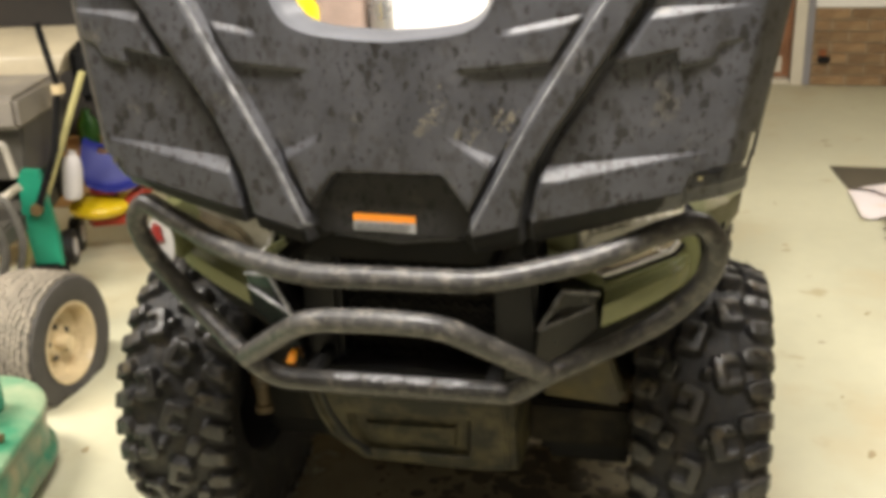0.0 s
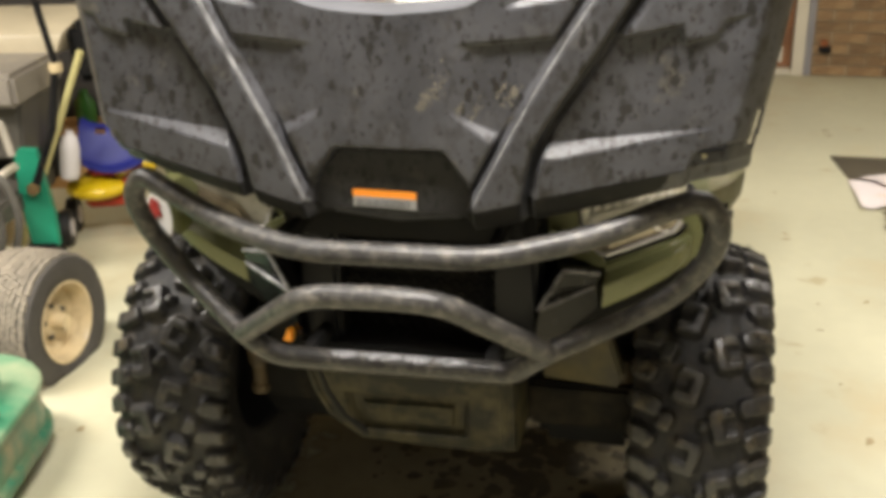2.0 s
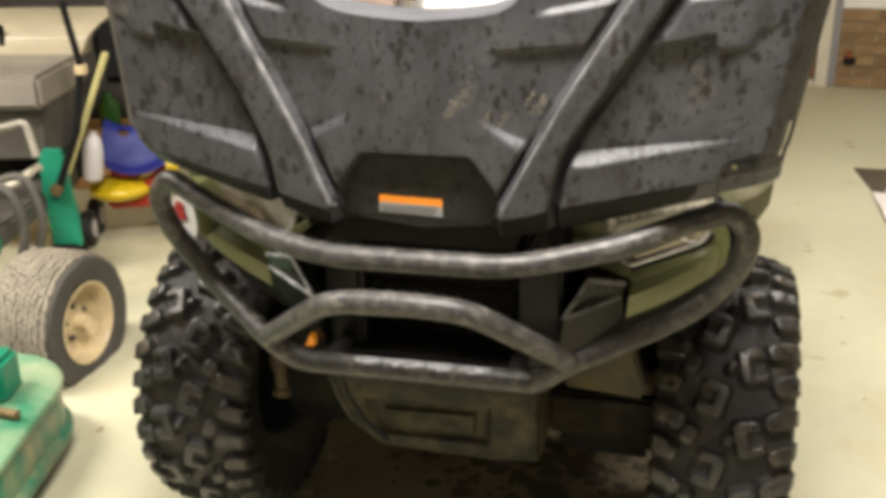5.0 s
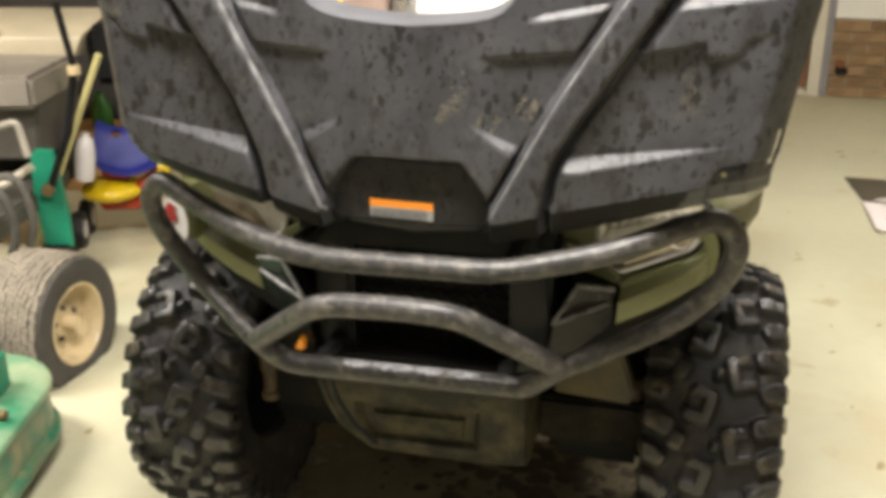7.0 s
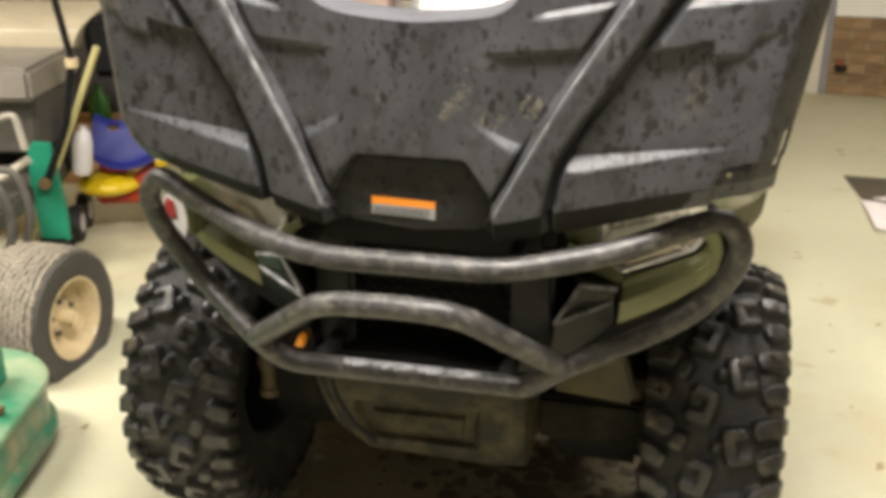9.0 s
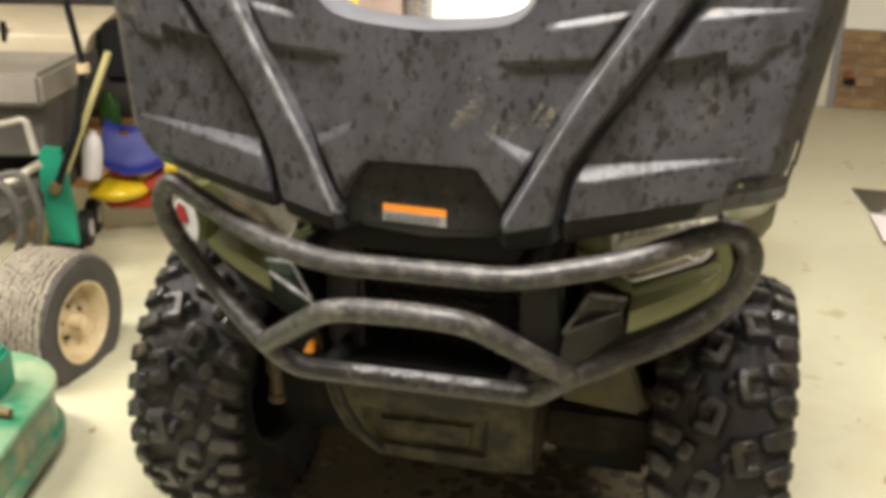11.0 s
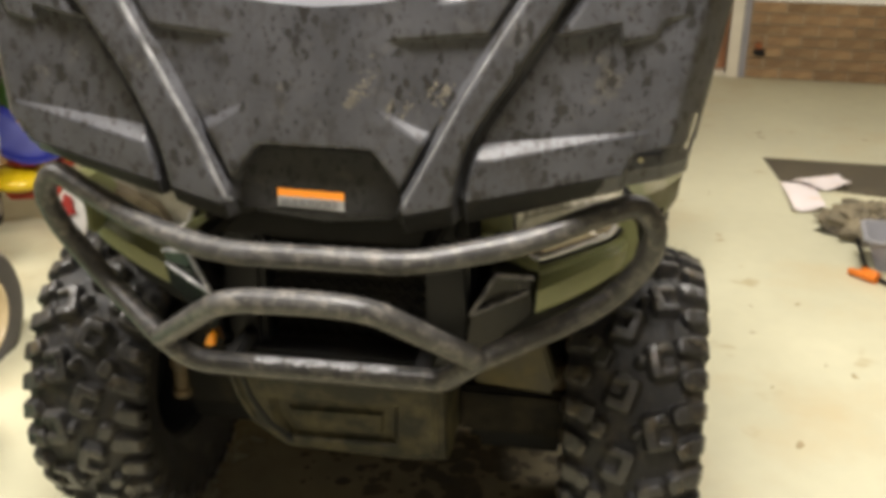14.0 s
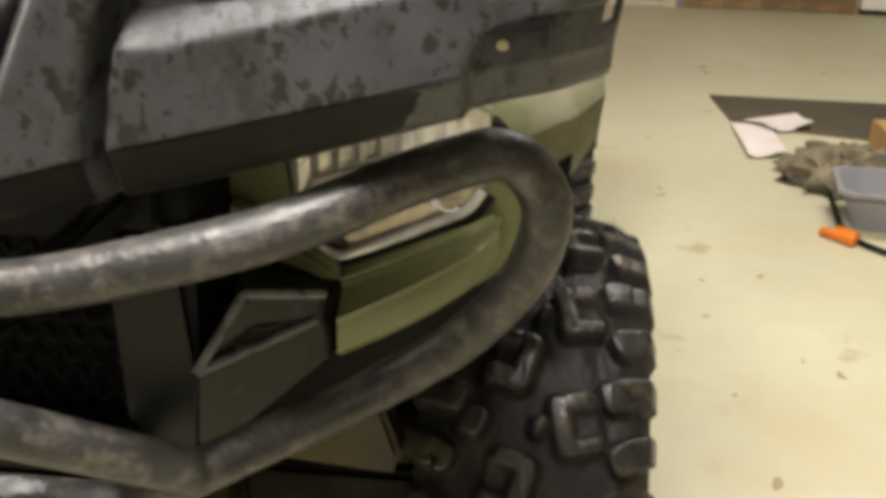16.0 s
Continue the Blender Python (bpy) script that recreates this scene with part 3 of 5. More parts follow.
def bars(bm, x0, x1, z0, z1, y, rows):
    h = (z1 - z0) / rows
    for r in range(rows):
        x = x0
        while x < x1 - 0.004:
            w = min(random.uniform(0.006, 0.016), x1 - x)
            slab(bm, [(x, z0 + h * (r + 0.25)), (x + w, z0 + h * (r + 0.25)), (x + w, z0 + h * (r + 0.7)), (x, z0 + h * (r + 0.7))], y, y + 0.0008, 0)
            x += w + 0.003
    return bm


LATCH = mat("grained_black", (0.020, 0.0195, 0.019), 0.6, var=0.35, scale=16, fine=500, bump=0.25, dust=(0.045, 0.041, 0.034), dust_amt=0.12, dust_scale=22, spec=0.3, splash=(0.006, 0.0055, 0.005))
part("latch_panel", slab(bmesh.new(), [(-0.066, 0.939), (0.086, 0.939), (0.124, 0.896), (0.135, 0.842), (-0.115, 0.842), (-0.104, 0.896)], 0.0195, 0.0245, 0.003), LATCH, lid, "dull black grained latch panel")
LY = 0.0180
part("warning_sticker", slab(bmesh.new(), [(-0.051, 0.849), (0.045, 0.847), (0.045, 0.863), (-0.051, 0.865)], LY, LY + 0.001, 0), SILVER, lid, "silver label with rows of small print")
part("sticker_band", slab(bmesh.new(), [(-0.051, 0.8653), (0.045, 0.8633), (0.045, 0.874), (-0.051, 0.876)], LY, LY + 0.001, 0), ORANGE, lid, "orange warning band")
part("sticker_print", bars(bmesh.new(), -0.047, 0.036, 0.849, 0.862, LY - 0.0012, 4), INK, lid)
# Tan disc painting the light that shows through the corner hole.
bm = bmesh.new()
lathe(bm, [(0.0, 0.0), (0.0028, 0.0), (0.0042, 0.0012), (0.0042, 0.003), (0.0, 0.003)], 16, "y", Matrix.Translation((0.447, 0.0125, 0.948)))
part("rivet", bm, mat("hole_tan", (0.44, 0.40, 0.24), 0.45), lid, "tan disc painting the light seen through a small hole")
# Black strip painting the shade under the recess's top wall.
part("corner_slot", slab(bmesh.new(), [(0.434, 0.956), (0.473, 0.961), (0.473, 0.967), (0.437, 0.9625)], -0.0032, 0.012, 0.0008), BLACK, lid, "black strip painting the shade above the corner disc")

# tube bumper
R_TUBE = 0.0175
right = [(0.166, -0.060, 0.807), (0.318, -0.028, 0.840), (0.400, 0.020, 0.866), (0.455, 0.050, 0.876), (0.484, 0.058, 0.838), (0.474, 0.072, 0.780), (0.430, 0.090, 0.713), (0.369, 0.082, 0.671), (0.240, 0.000, 0.635)]
left = [(-0.122, -0.060, 0.803), (-0.248, -0.024, 0.822), (-0.345, 0.018, 0.848), (-0.420, 0.046, 0.874), (-0.451, 0.056, 0.836), (-0.440, 0.070, 0.776), (-0.402, 0.082, 0.712), (-0.360, 0.068, 0.676), (-0.250, 0.000, 0.628)]
low = [(0.188, 0.015, 0.588), (-0.205, 0.015, 0.583)]
ring = right[::-1] + left + low[::-1]
ring = [Vector(p) for p in ring]
mid = (ring[0] + ring[-1]) / 2
path = fillet([mid, *ring, mid], 0.05)[:-1]
bumper = part("bumper_tube", tube(bmesh.new(), path, R_TUBE, 18, closed=True), TUBE, bike, "black dusty steel bumper tube", smooth=60)
# Grey patches painting the lower bar's broken highlight together with its wear.
rng = random.Random(8)
for x0, x1 in ((-0.105, -0.060), (-0.056, 0.012), (0.015, 0.060), (0.066, 0.118)):
    rows = []
    for k in range(15):
        f = k / 14
        x = x0 + (x1 - x0) * f
        wide = (0.30 + 0.28 * rng.random()) * math.sin(math.pi * min(0.93, max(0.07, f))) ** 0.4
        zc = 0.583 + (x + 0.205) / 0.393 * 0.005
        rows.append([(x, 0.015 + (R_TUBE + 0.0006) * math.sin(a), zc + (R_TUBE + 0.0006) * math.cos(a)) for a in (-0.35 + wide * (m / 4 - 1) for m in range(9))])
    bm = bmesh.new()
    loft(bm, rows)
    part("worn_patch", bm, mat("glint_wear_grey", (0.27, 0.27, 0.28), 0.5, var=0.6, scale=70, fine=240, bump=0.3, dust=(0.09, 0.09, 0.09), dust_amt=0.42, dust_scale=60), bumper, "grey patch painting highlight and wear on the lower bar", smooth=60)
part("bumper_hoop", tube(bmesh.new(), fillet([(-0.247, -0.004, 0.630), (-0.094, -0.115, 0.757), (0.040, -0.122, 0.766), (0.112, -0.115, 0.759), (0.240, -0.004, 0.640)], 0.05), R_TUBE, 18), TUBE, bike, "black dusty steel bumper hoop", smooth=60)
for s in (-1, 1):
    part("bumper_bracket", box(bmesh.new(), s * 0.15 - 0.012, s * 0.15 + 0.012, 0.01, 0.22, 0.575, 0.60, 0.004), DARK, bike)
    part("bumper_stay", box(bmesh.new(), s * 0.165 - 0.01, s * 0.165 + 0.01, -0.05, 0.2, 0.79, 0.815, 0.004), DARK, bike)


def mirrored(bm, s):
    if s < 0:
        bmesh.ops.scale(bm, vec=(-1, 1, 1), verts=bm.verts)
    return bm


# chassis, grille and fascia
part("chassis", box(bmesh.new(), -0.17, 0.17, 0.27, 1.75, 0.30, 0.80, 0.03), DARK, bike)
part("nose", box(bmesh.new(), -0.21, 0.21, 0.09, 0.5, 0.765, 0.875, 0.02), DARK, bike, "black plastic nose below the lid")
bm = bmesh.new()
slab(bm, [(-0.215, 0.53), (0.215, 0.53), (0.215, 0.83), (-0.215, 0.83)], 0.165, 0.28, 0.004)
part("grille_back", bm, DARK, bike)
bm = bmesh.new()
for k in range(12):
    z = 0.575 + k * 0.020
    pts = [(x, 0.150 + 0.004 * math.sin(x * 260 + k * math.pi), z + 0.004 * math.sin(x * 260 + k * math.pi)) for x in [-0.14 + 0.28 * i / 90 for i in range(91)]]
    tube(bm, pts, 0.0038, 6)
part("grille", bm, DARK, bike, "black wavy grille mesh", smooth=60)
for s in (-1, 1):
    bm = slab(bmesh.new(), [(0.146, 0.555), (0.206, 0.555), (0.212, 0.62), (0.214, 0.745), (0.19, 0.785), (0.144, 0.785)], 0.092, 0.25, 0.010)
    if s < 0:
        bmesh.ops.translate(bm, vec=(-0.022, 0.02, 0), verts=bm.verts)
    part("grille_post", mirrored(bm, s), BLACK, bike)
    # black facetted cover with a bevelled rim painted pale, its inner corner forward
    bm = bmesh.new()
    P = {n: bm.verts.new(c) for n, c in dict(A=(0.241, 0.115, 0.731), B=(0.311, 0.165, 0.708), C=(0.307, 0.160, 0.643), D=(0.205, 0.086, 0.575), E=(0.209, 0.088, 0.662), F=(0.207, 0.25, 0.662), G=(0.243, 0.25, 0.732),
                                             H=(0.310, 0.25, 0.707), I=(0.312, 0.25, 0.640), J=(0.204, 0.25, 0.570), a=(0.254, 0.098, 0.731), b=(0.306, 0.144, 0.711), e=(0.218, 0.076, 0.671), m=(0.254, 0.110, 0.696), c=(0.299, 0.138, 0.690)).items()}
    for face in ("ABba", "AaeE", "abcm", "ame", "mce", "BCcb", "ecCD", "EeD", "AGHB", "AEFG", "EDJF", "DCIJ", "BHIC"):
        bm.faces.new([P[n] for n in face])
    bmesh.ops.bevel(bm, geom=[e for e in bm.edges if e.is_manifold], offset=0.003, segments=2, affect="EDGES")
    if s < 0:
        for v in bm.verts:
            if v.co.x < 0.27:
                v.co.x -= 0.022 * ss(0.27, 0.24, v.co.x) if v.co.x > 0.24 else 0.022
    cover = part("fog_lamp_cover", mirrored(bm, s), COVER, bike, "glossy black facetted corner cover", smooth=25)
    inset = 0.022 if s < 0 else 0.0
    a, b, e, c = (0.254 - inset * 0.6, 0.0975, 0.7315), (0.306, 0.1435, 0.7115), (0.218 - inset, 0.0755, 0.6715), (0.299, 0.1375, 0.6905)
    # Beads whose pale colour stands for the lamp's reflection on the rim.
    for p, q in ((a, b), (a, e), (e, c)):
        part("cover_edge", mirrored(tube(bmesh.new(), [p, q], 0.0036, 10), s), EDGE if s > 0 else BRIGHT, cover, "pale bead painting a rim highlight", smooth=60)
    # green stepped bezel below the lamp
    ends = [((0.304, 0.722), (0.424, 0.776), 0.215), ((0.304, 0.718), (0.428, 0.772), 0.197), ((0.310, 0.708), (0.436, 0.768), 0.180), ((0.312, 0.704), (0.438, 0.766), 0.177), ((0.313, 0.701), (0.439, 0.765), 0.177),
            ((0.312, 0.685), (0.443, 0.764), 0.161), ((0.312, 0.681), (0.444, 0.761), 0.158), ((0.312, 0.676), (0.444, 0.757), 0.1575), ((0.310, 0.645), (0.443, 0.726), 0.163), ((0.311, 0.639), (0.441, 0.719), 0.170), ((0.312, 0.633), (0.438, 0.711), 0.24)]
    rows = []
    for (xa, za), (xb, zb), y in ends:
        row = [(xa, y + 0.05, za + 0.003)]
        for k in range(17):
            f = k / 16
            row.append((xa + (xb - xa) * f, y + 0.014 * max(0.0, (f - 0.8) / 0.2) ** 2 - 0.006 * math.sin(math.pi * f), za + (zb - za) * f + (0.010 * f ** 5 if za < 0.66 else 0.0)))
        row.append((xb + 0.005, y + 0.055, zb + 0.004))
        rows.append(row)
    bm = bmesh.new()
    loft(bm, rows)
    bezel = part("lamp_bezel", mirrored(bm, s), GREEN, bike, "glossy sage-green stepped bezel", smooth=28)
    for row in (rows[6], rows[2]):
        bead = [(x, y - 0.0005, z) for x, y, z in row[1:-1]]
        part("bezel_edge", mirrored(tube(bmesh.new(), bead, 0.0022, 8), s), GLOSSGREEN, bezel, "shiny rounded edge", smooth=60)
    surround = [(0.425, 0.70), (0.440, 0.712), (0.458, 0.735), (0.463, 0.765), (0.456, 0.792), (0.44, 0.812), (0.427, 0.815), (0.434, 0.79), (0.435, 0.776), (0.426, 0.765)]
    part("lamp_surround", mirrored(slab(bmesh.new(), surround, 0.195, 0.25, 0.003), s), GREEN, bike)
    # lower lamp in its smoky lens
    lens = [(0.311, 0.724), (0.322, 0.721), (0.415, 0.766), (0.428, 0.778), (0.424, 0.798), (0.405, 0.806), (0.33, 0.776), (0.310, 0.748)]
    lamp = part("headlamp", mirrored(slab(bmesh.new(), lens, 0.190, 0.25, 0.006), s), mat("smoky_lens", (0.40, 0.34, 0.25), 0.14, metal=0.5, var=0.3, scale=30, fine=45, bump=0.6, coat=0.6), bike, "brown smoky headlamp lens")
    bm = slab(bmesh.new(), [(0.268, 0.742), (0.306, 0.722), (0.418, 0.771), (0.433, 0.783), (0.430, 0.818), (0.40, 0.828), (0.29, 0.795), (0.266, 0.765)], 0.199, 0.245, 0.004)
    part("lamp_glass", mirrored(bm, s), HAZY, bike, "hazy clear lamp glass")
    # upper clear lens with its reflector behind
    upper = [(0.252, 0.768), (0.272, 0.764), (0.43, 0.822), (0.436, 0.858), (0.262, 0.838)]
    clear = part("upper_lamp", mirrored(slab(bmesh.new(), upper, 0.212, 0.22, 0.002), s), HAZY, bike, "silvery clear lamp under the lid edge")
    bm = bmesh.new()
    ridge = []
    for k in range(21):
        x = 0.256 + k * 0.0088
        deep = 0.207 if k % 2 else 0.2025
        low_z, high_z = 0.764 + 0.36 * max(0.0, x - 0.268), 0.838 + 0.12 * (x - 0.262)
        ridge.append([(x, deep + 0.0016 * math.sin(9 * v + 2.4 * k), low_z + (high_z - low_z) * v) for v in (0.0, 0.25, 0.5, 0.75, 1.0)])
    loft(bm, ridge)
    part("reflector", mirrored(bm, s), CLOUDY, clear, "silver ribbed lens face", smooth=20)
    # green cheek inside the upper lens, and the front wing above the wheel
    bm = slab(bmesh.new(), [(0.205, 0.708), (0.312, 0.712), (0.318, 0.726), (0.262, 0.760), (0.264, 0.845), (0.205, 0.85)], 0.199, 0.26, 0.005)
    part("fascia_cheek", mirrored(bm, s), GREEN, bike)
    bm = slab(bmesh.new(), [(0.222, 0.742), (0.300, 0.706), (0.312, 0.712), (0.310, 0.724), (0.268, 0.752), (0.222, 0.772)], 0.168, 0.20, 0.006)
    part("lamp_flange", mirrored(bm, s), GREEN, bike)
    seal = [(0.262, 0.196, 0.766), (0.268, 0.192, 0.737), (0.306, 0.188, 0.7165), (0.36, 0.186, 0.7400), (0.424, 0.189, 0.7690), (0.436, 0.196, 0.784)]
    part("lamp_seal", mirrored(tube(bmesh.new(), fillet(seal, 0.012), 0.0038, 8), s), BLACK, bike, "black rubber lamp seal", smooth=60)
    trim = [(0.272, 0.192, 0.762), (0.276, 0.188, 0.743), (0.308, 0.184, 0.7255), (0.36, 0.182, 0.7485), (0.418, 0.185, 0.7745), (0.428, 0.192, 0.789)]
    part("lamp_rim", mirrored(tube(bmesh.new(), fillet(trim, 0.012), 0.0045, 8), s), CLOUDY, lamp, "bright clear lens rim", smooth=60)
    rows = []
    for k in range(16):
        y = 0.198 + k * 0.05
        edge = 0.440 + 0.092 * ss(0.15, 0.30, y)
        bottom = max(0.700, 0.800 - 0.42 * (y - 0.198)) if k < 9 else 0.700 + 0.012 * (k - 8)
        lift = 0.03 * math.sin(math.pi * k / 15)
        crown = 0.862 + lift
        rows.append([(0.23, y, crown + 0.004), (0.34, y, crown + 0.006), (edge - 0.06, y, crown), (edge - 0.022, y, crown - 0.012), (edge - 0.006, y, crown - 0.030),
                     (edge - 0.010, y, min(crown - 0.031, bottom + 0.55 * (crown - 0.03 - bottom))), (edge - 0.036, y, min(crown - 0.032, bottom))])
    bm = bmesh.new()
    loft(bm, rows)
    bmesh.ops.solidify(bm, geom=bm.faces[:], thickness=0.005)
    part("front_wing", mirrored(bm, s), WING, bike, "sage-green plastic front wing", smooth=40)
    # wheel arch liner
    bm = slab(bmesh.new(), [(0.172, 0.48), (0.30, 0.545), (0.40, 0.60), (0.50, 0.70), (0.50, 0.80), (0.172, 0.80)], 0.255, 0.285, 0.004)
    part("arch_liner", mirrored(bm, s), DARK, bike)
    # Dark block added to close the bright gap beside the wheel.
    guard = 0.368 if s > 0 else 0.42
    part("inner_guard", mirrored(box(bmesh.new(), 0.175, guard, 0.40, 0.95, 0.22, 0.60, 0.02), s), DARK, bike)
    # suspension
    arm = tube(bmesh.new(), [(0.10, 0.42, 0.36), (0.36, 0.50, 0.33)], 0.018, 10)
    part("suspension_arm", mirrored(arm, s), DARK, bike)
    bm = box(bmesh.new(), 0.165, 0.37, 0.30, 0.345, 0.325, 0.415, 0.008)
    part("suspension_arm", mirrored(bm, s), ARMS, bike)
    bm = slab(bmesh.new(), [(0.20, 0.435), (0.335, 0.425), (0.345, 0.45), (0.315, 0.54), (0.27, 0.58), (0.20, 0.56)], 0.285, 0.32, 0.006)
    # Left gusset gets the black arm colour, painting the shade on that side.
    part("frame_gusset", mirrored(bm, s), GUSSET if s > 0 else ARMS, bike, "dusty olive frame gusset" if s > 0 else "frame gusset coloured black for shade")
    at = (0.345, 0.34, 0.33) if s > 0 else (0.374, 0.30, 0.350)
    bm = lathe(bmesh.new(), [(0.010, -0.012), (0.019, -0.008), (0.019, 0.006), (0.014, 0.01), (0.014, 0.05), (0.020, 0.055), (0.020, 0.10), (0.014, 0.13)], 14, "z", Matrix.Translation(at))
    part("shock_absorber", mirrored(bm, s), mat("rusty_shock", (0.060, 0.040, 0.016), 0.7, var=0.5, scale=25), bike, "rusty brown shock absorber")

part("side_reflector", slab(bmesh.new(), [(-0.222, 0.572), (-0.206, 0.572), (-0.204, 0.590), (-0.212, 0.594)], 0.085, 0.10, 0.002), AMBER, bike, "amber reflector")
part("side_reflector", slab(bmesh.new(), [(0.214, 0.566), (0.226, 0.570), (0.222, 0.580), (0.212, 0.577)], 0.08, 0.09, 0.002), AMBER, bike, "amber reflector")
bm = slab(bmesh.new(), [(-0.431 + 0.023 * math.cos(t) - 0.011 * math.sin(t), 0.781 + 0.041 * math.sin(t)) for t in (2 * math.pi * k / 20 for k in range(20))], 0.100, 0.103, 0)
for v in bm.verts:
    v.co.y += 0.42 * (v.co.z - 0.787)
sticker = part("round_sticker", bm, WHITE, bike, "round white sticker with a red mark")
bm = slab(bmesh.new(), [(-0.452, 0.793), (-0.443, 0.786), (-0.440, 0.776), (-0.432, 0.783), (-0.424, 0.782), (-0.430, 0.793), (-0.434, 0.806), (-0.448, 0.812)], 0.0975, 0.099, 0)
for v in bm.verts:
    v.co.y += 0.42 * (v.co.z - 0.787)
part("sticker_mark", bm, RED, sticker, "red mark")
part("sticker_plate", slab(bmesh.new(), [(-0.466, 0.765), (-0.412, 0.74), (-0.402, 0.80), (-0.425, 0.828), (-0.46, 0.826)], 0.1215, 0.2, 0.004), GREEN, bike)

bm = bmesh.new()
bmesh.ops.create_uvsphere(bm, u_segments=12, v_segments=8, radius=0.0042, matrix=Matrix.Translation((0.3909, 0.1810, 0.7801)) @ Matrix.Diagonal((1.1, 0.7, 1, 1)))
tube(bm, [Vector((0.3909, 0.1810, 0.7801)) + Vector(d) for d in ((0.003, -0.002, -0.001), (0.010, -0.003, -0.004), (0.016, -0.003, -0.003), (0.019, -0.002, 0.0))], 0.0012, 6)
part("white_scrap", bm, WHITE, bike, "tiny white scrap stuck on the headlamp", smooth=60)

# skid plate
bm = bmesh.new()


def plate_y(z):
    return 0.095 + (0.526 - z) * 0.28


def plate_pts(pts, off):
    return [(x, plate_y(z) + off, z) for x, z in pts]


outer = [(-0.193, 0.545), (0.178, 0.550), (0.175, 0.362), (0.105, 0.352), (-0.112, 0.356), (-0.168, 0.408)]
vs = loft(bm, [[p for p in r + r[:1]] for r in (plate_pts([(x, z) for x, z in outer], 0.14), plate_pts(outer, 0.008), plate_pts([(x * 0.975, z + (0.452 - z) * 0.03) for x, z in outer], 0.0),
          plate_pts([(-0.130, 0.470), (0.098, 0.478), (0.090, 0.384), (0.06, 0.381), (-0.105, 0.379), (-0.128, 0.42)], 0.0), plate_pts([(-0.118, 0.462), (0.088, 0.470), (0.080, 0.391), (0.05, 0.389), (-0.10, 0.386), (-0.117, 0.42)], 0.014),
          plate_pts([(-0.098, 0.449), (0.070, 0.455), (0.064, 0.404), (0.04, 0.402), (-0.084, 0.400), (-0.097, 0.425)], 0.012), plate_pts([(-0.092, 0.444), (0.065, 0.450), (0.059, 0.409), (0.04, 0.407), (-0.078, 0.405), (-0.091, 0.425)], 0.004))])
bm.faces.new(vs[-1][:-1])
bmesh.ops.remove_doubles(bm, verts=bm.verts, dist=1e-5)
part("skid_plate", bm, PLATE, bike, "dusty olive-grey skid plate with a recessed panel", smooth=30)
# Black slab added over the plate's lit top to darken the gap there.
part("bumper_tray", box(bmesh.new(), -0.20, 0.19, 0.085, 0.25, 0.553, 0.572, 0.006), DARK, bike)
part("skid_rib", tube(bmesh.new(), [(-0.168, plate_y(0.54) + 0.004, 0.540), (-0.158, plate_y(0.47) + 0.002, 0.470), (-0.135, plate_y(0.42) + 0.002, 0.415), (-0.098, plate_y(0.375) + 0.002, 0.372)], 0.006, 8), DARK, bike)

part("skid_rib", tube(bmesh.new(), [(0.160, plate_y(0.54) + 0.002, 0.540), (0.158, plate_y(0.45) + 0.001, 0.450), (0.156, plate_y(0.37) + 0.002, 0.368)], 0.006, 8), PLATE, bike)
part("skid_rib", tube(bmesh.new(), [(-0.186, plate_y(0.54) + 0.002, 0.540), (-0.176, plate_y(0.47) + 0.002, 0.470), (-0.160, plate_y(0.42) + 0.003, 0.420)], 0.007, 8), PLATE, bike)

# storage tub behind the lid, seat and handlebars
bm = bmesh.new()
box(bm, -0.36, 0.36, 0.075, 0.62, 0.88, 0.90, 0.004)
box(bm, -0.36, -0.34, 0.075, 0.62, 0.90, 1.02, 0.004)
box(bm, 0.34, 0.36, 0.075, 0.62, 0.90, 1.02, 0.004)
box(bm, -0.36, 0.36, 0.60, 0.62, 0.90, 1.02, 0.004)
part("storage_tub", bm, BLACK, bike, "black open storage tub behind the lid")
part("seat", box(bmesh.new(), -0.16, 0.16, 0.95, 1.7, 0.80, 0.90, 0.03), BLACK, bike, "black padded seat")

# wheels


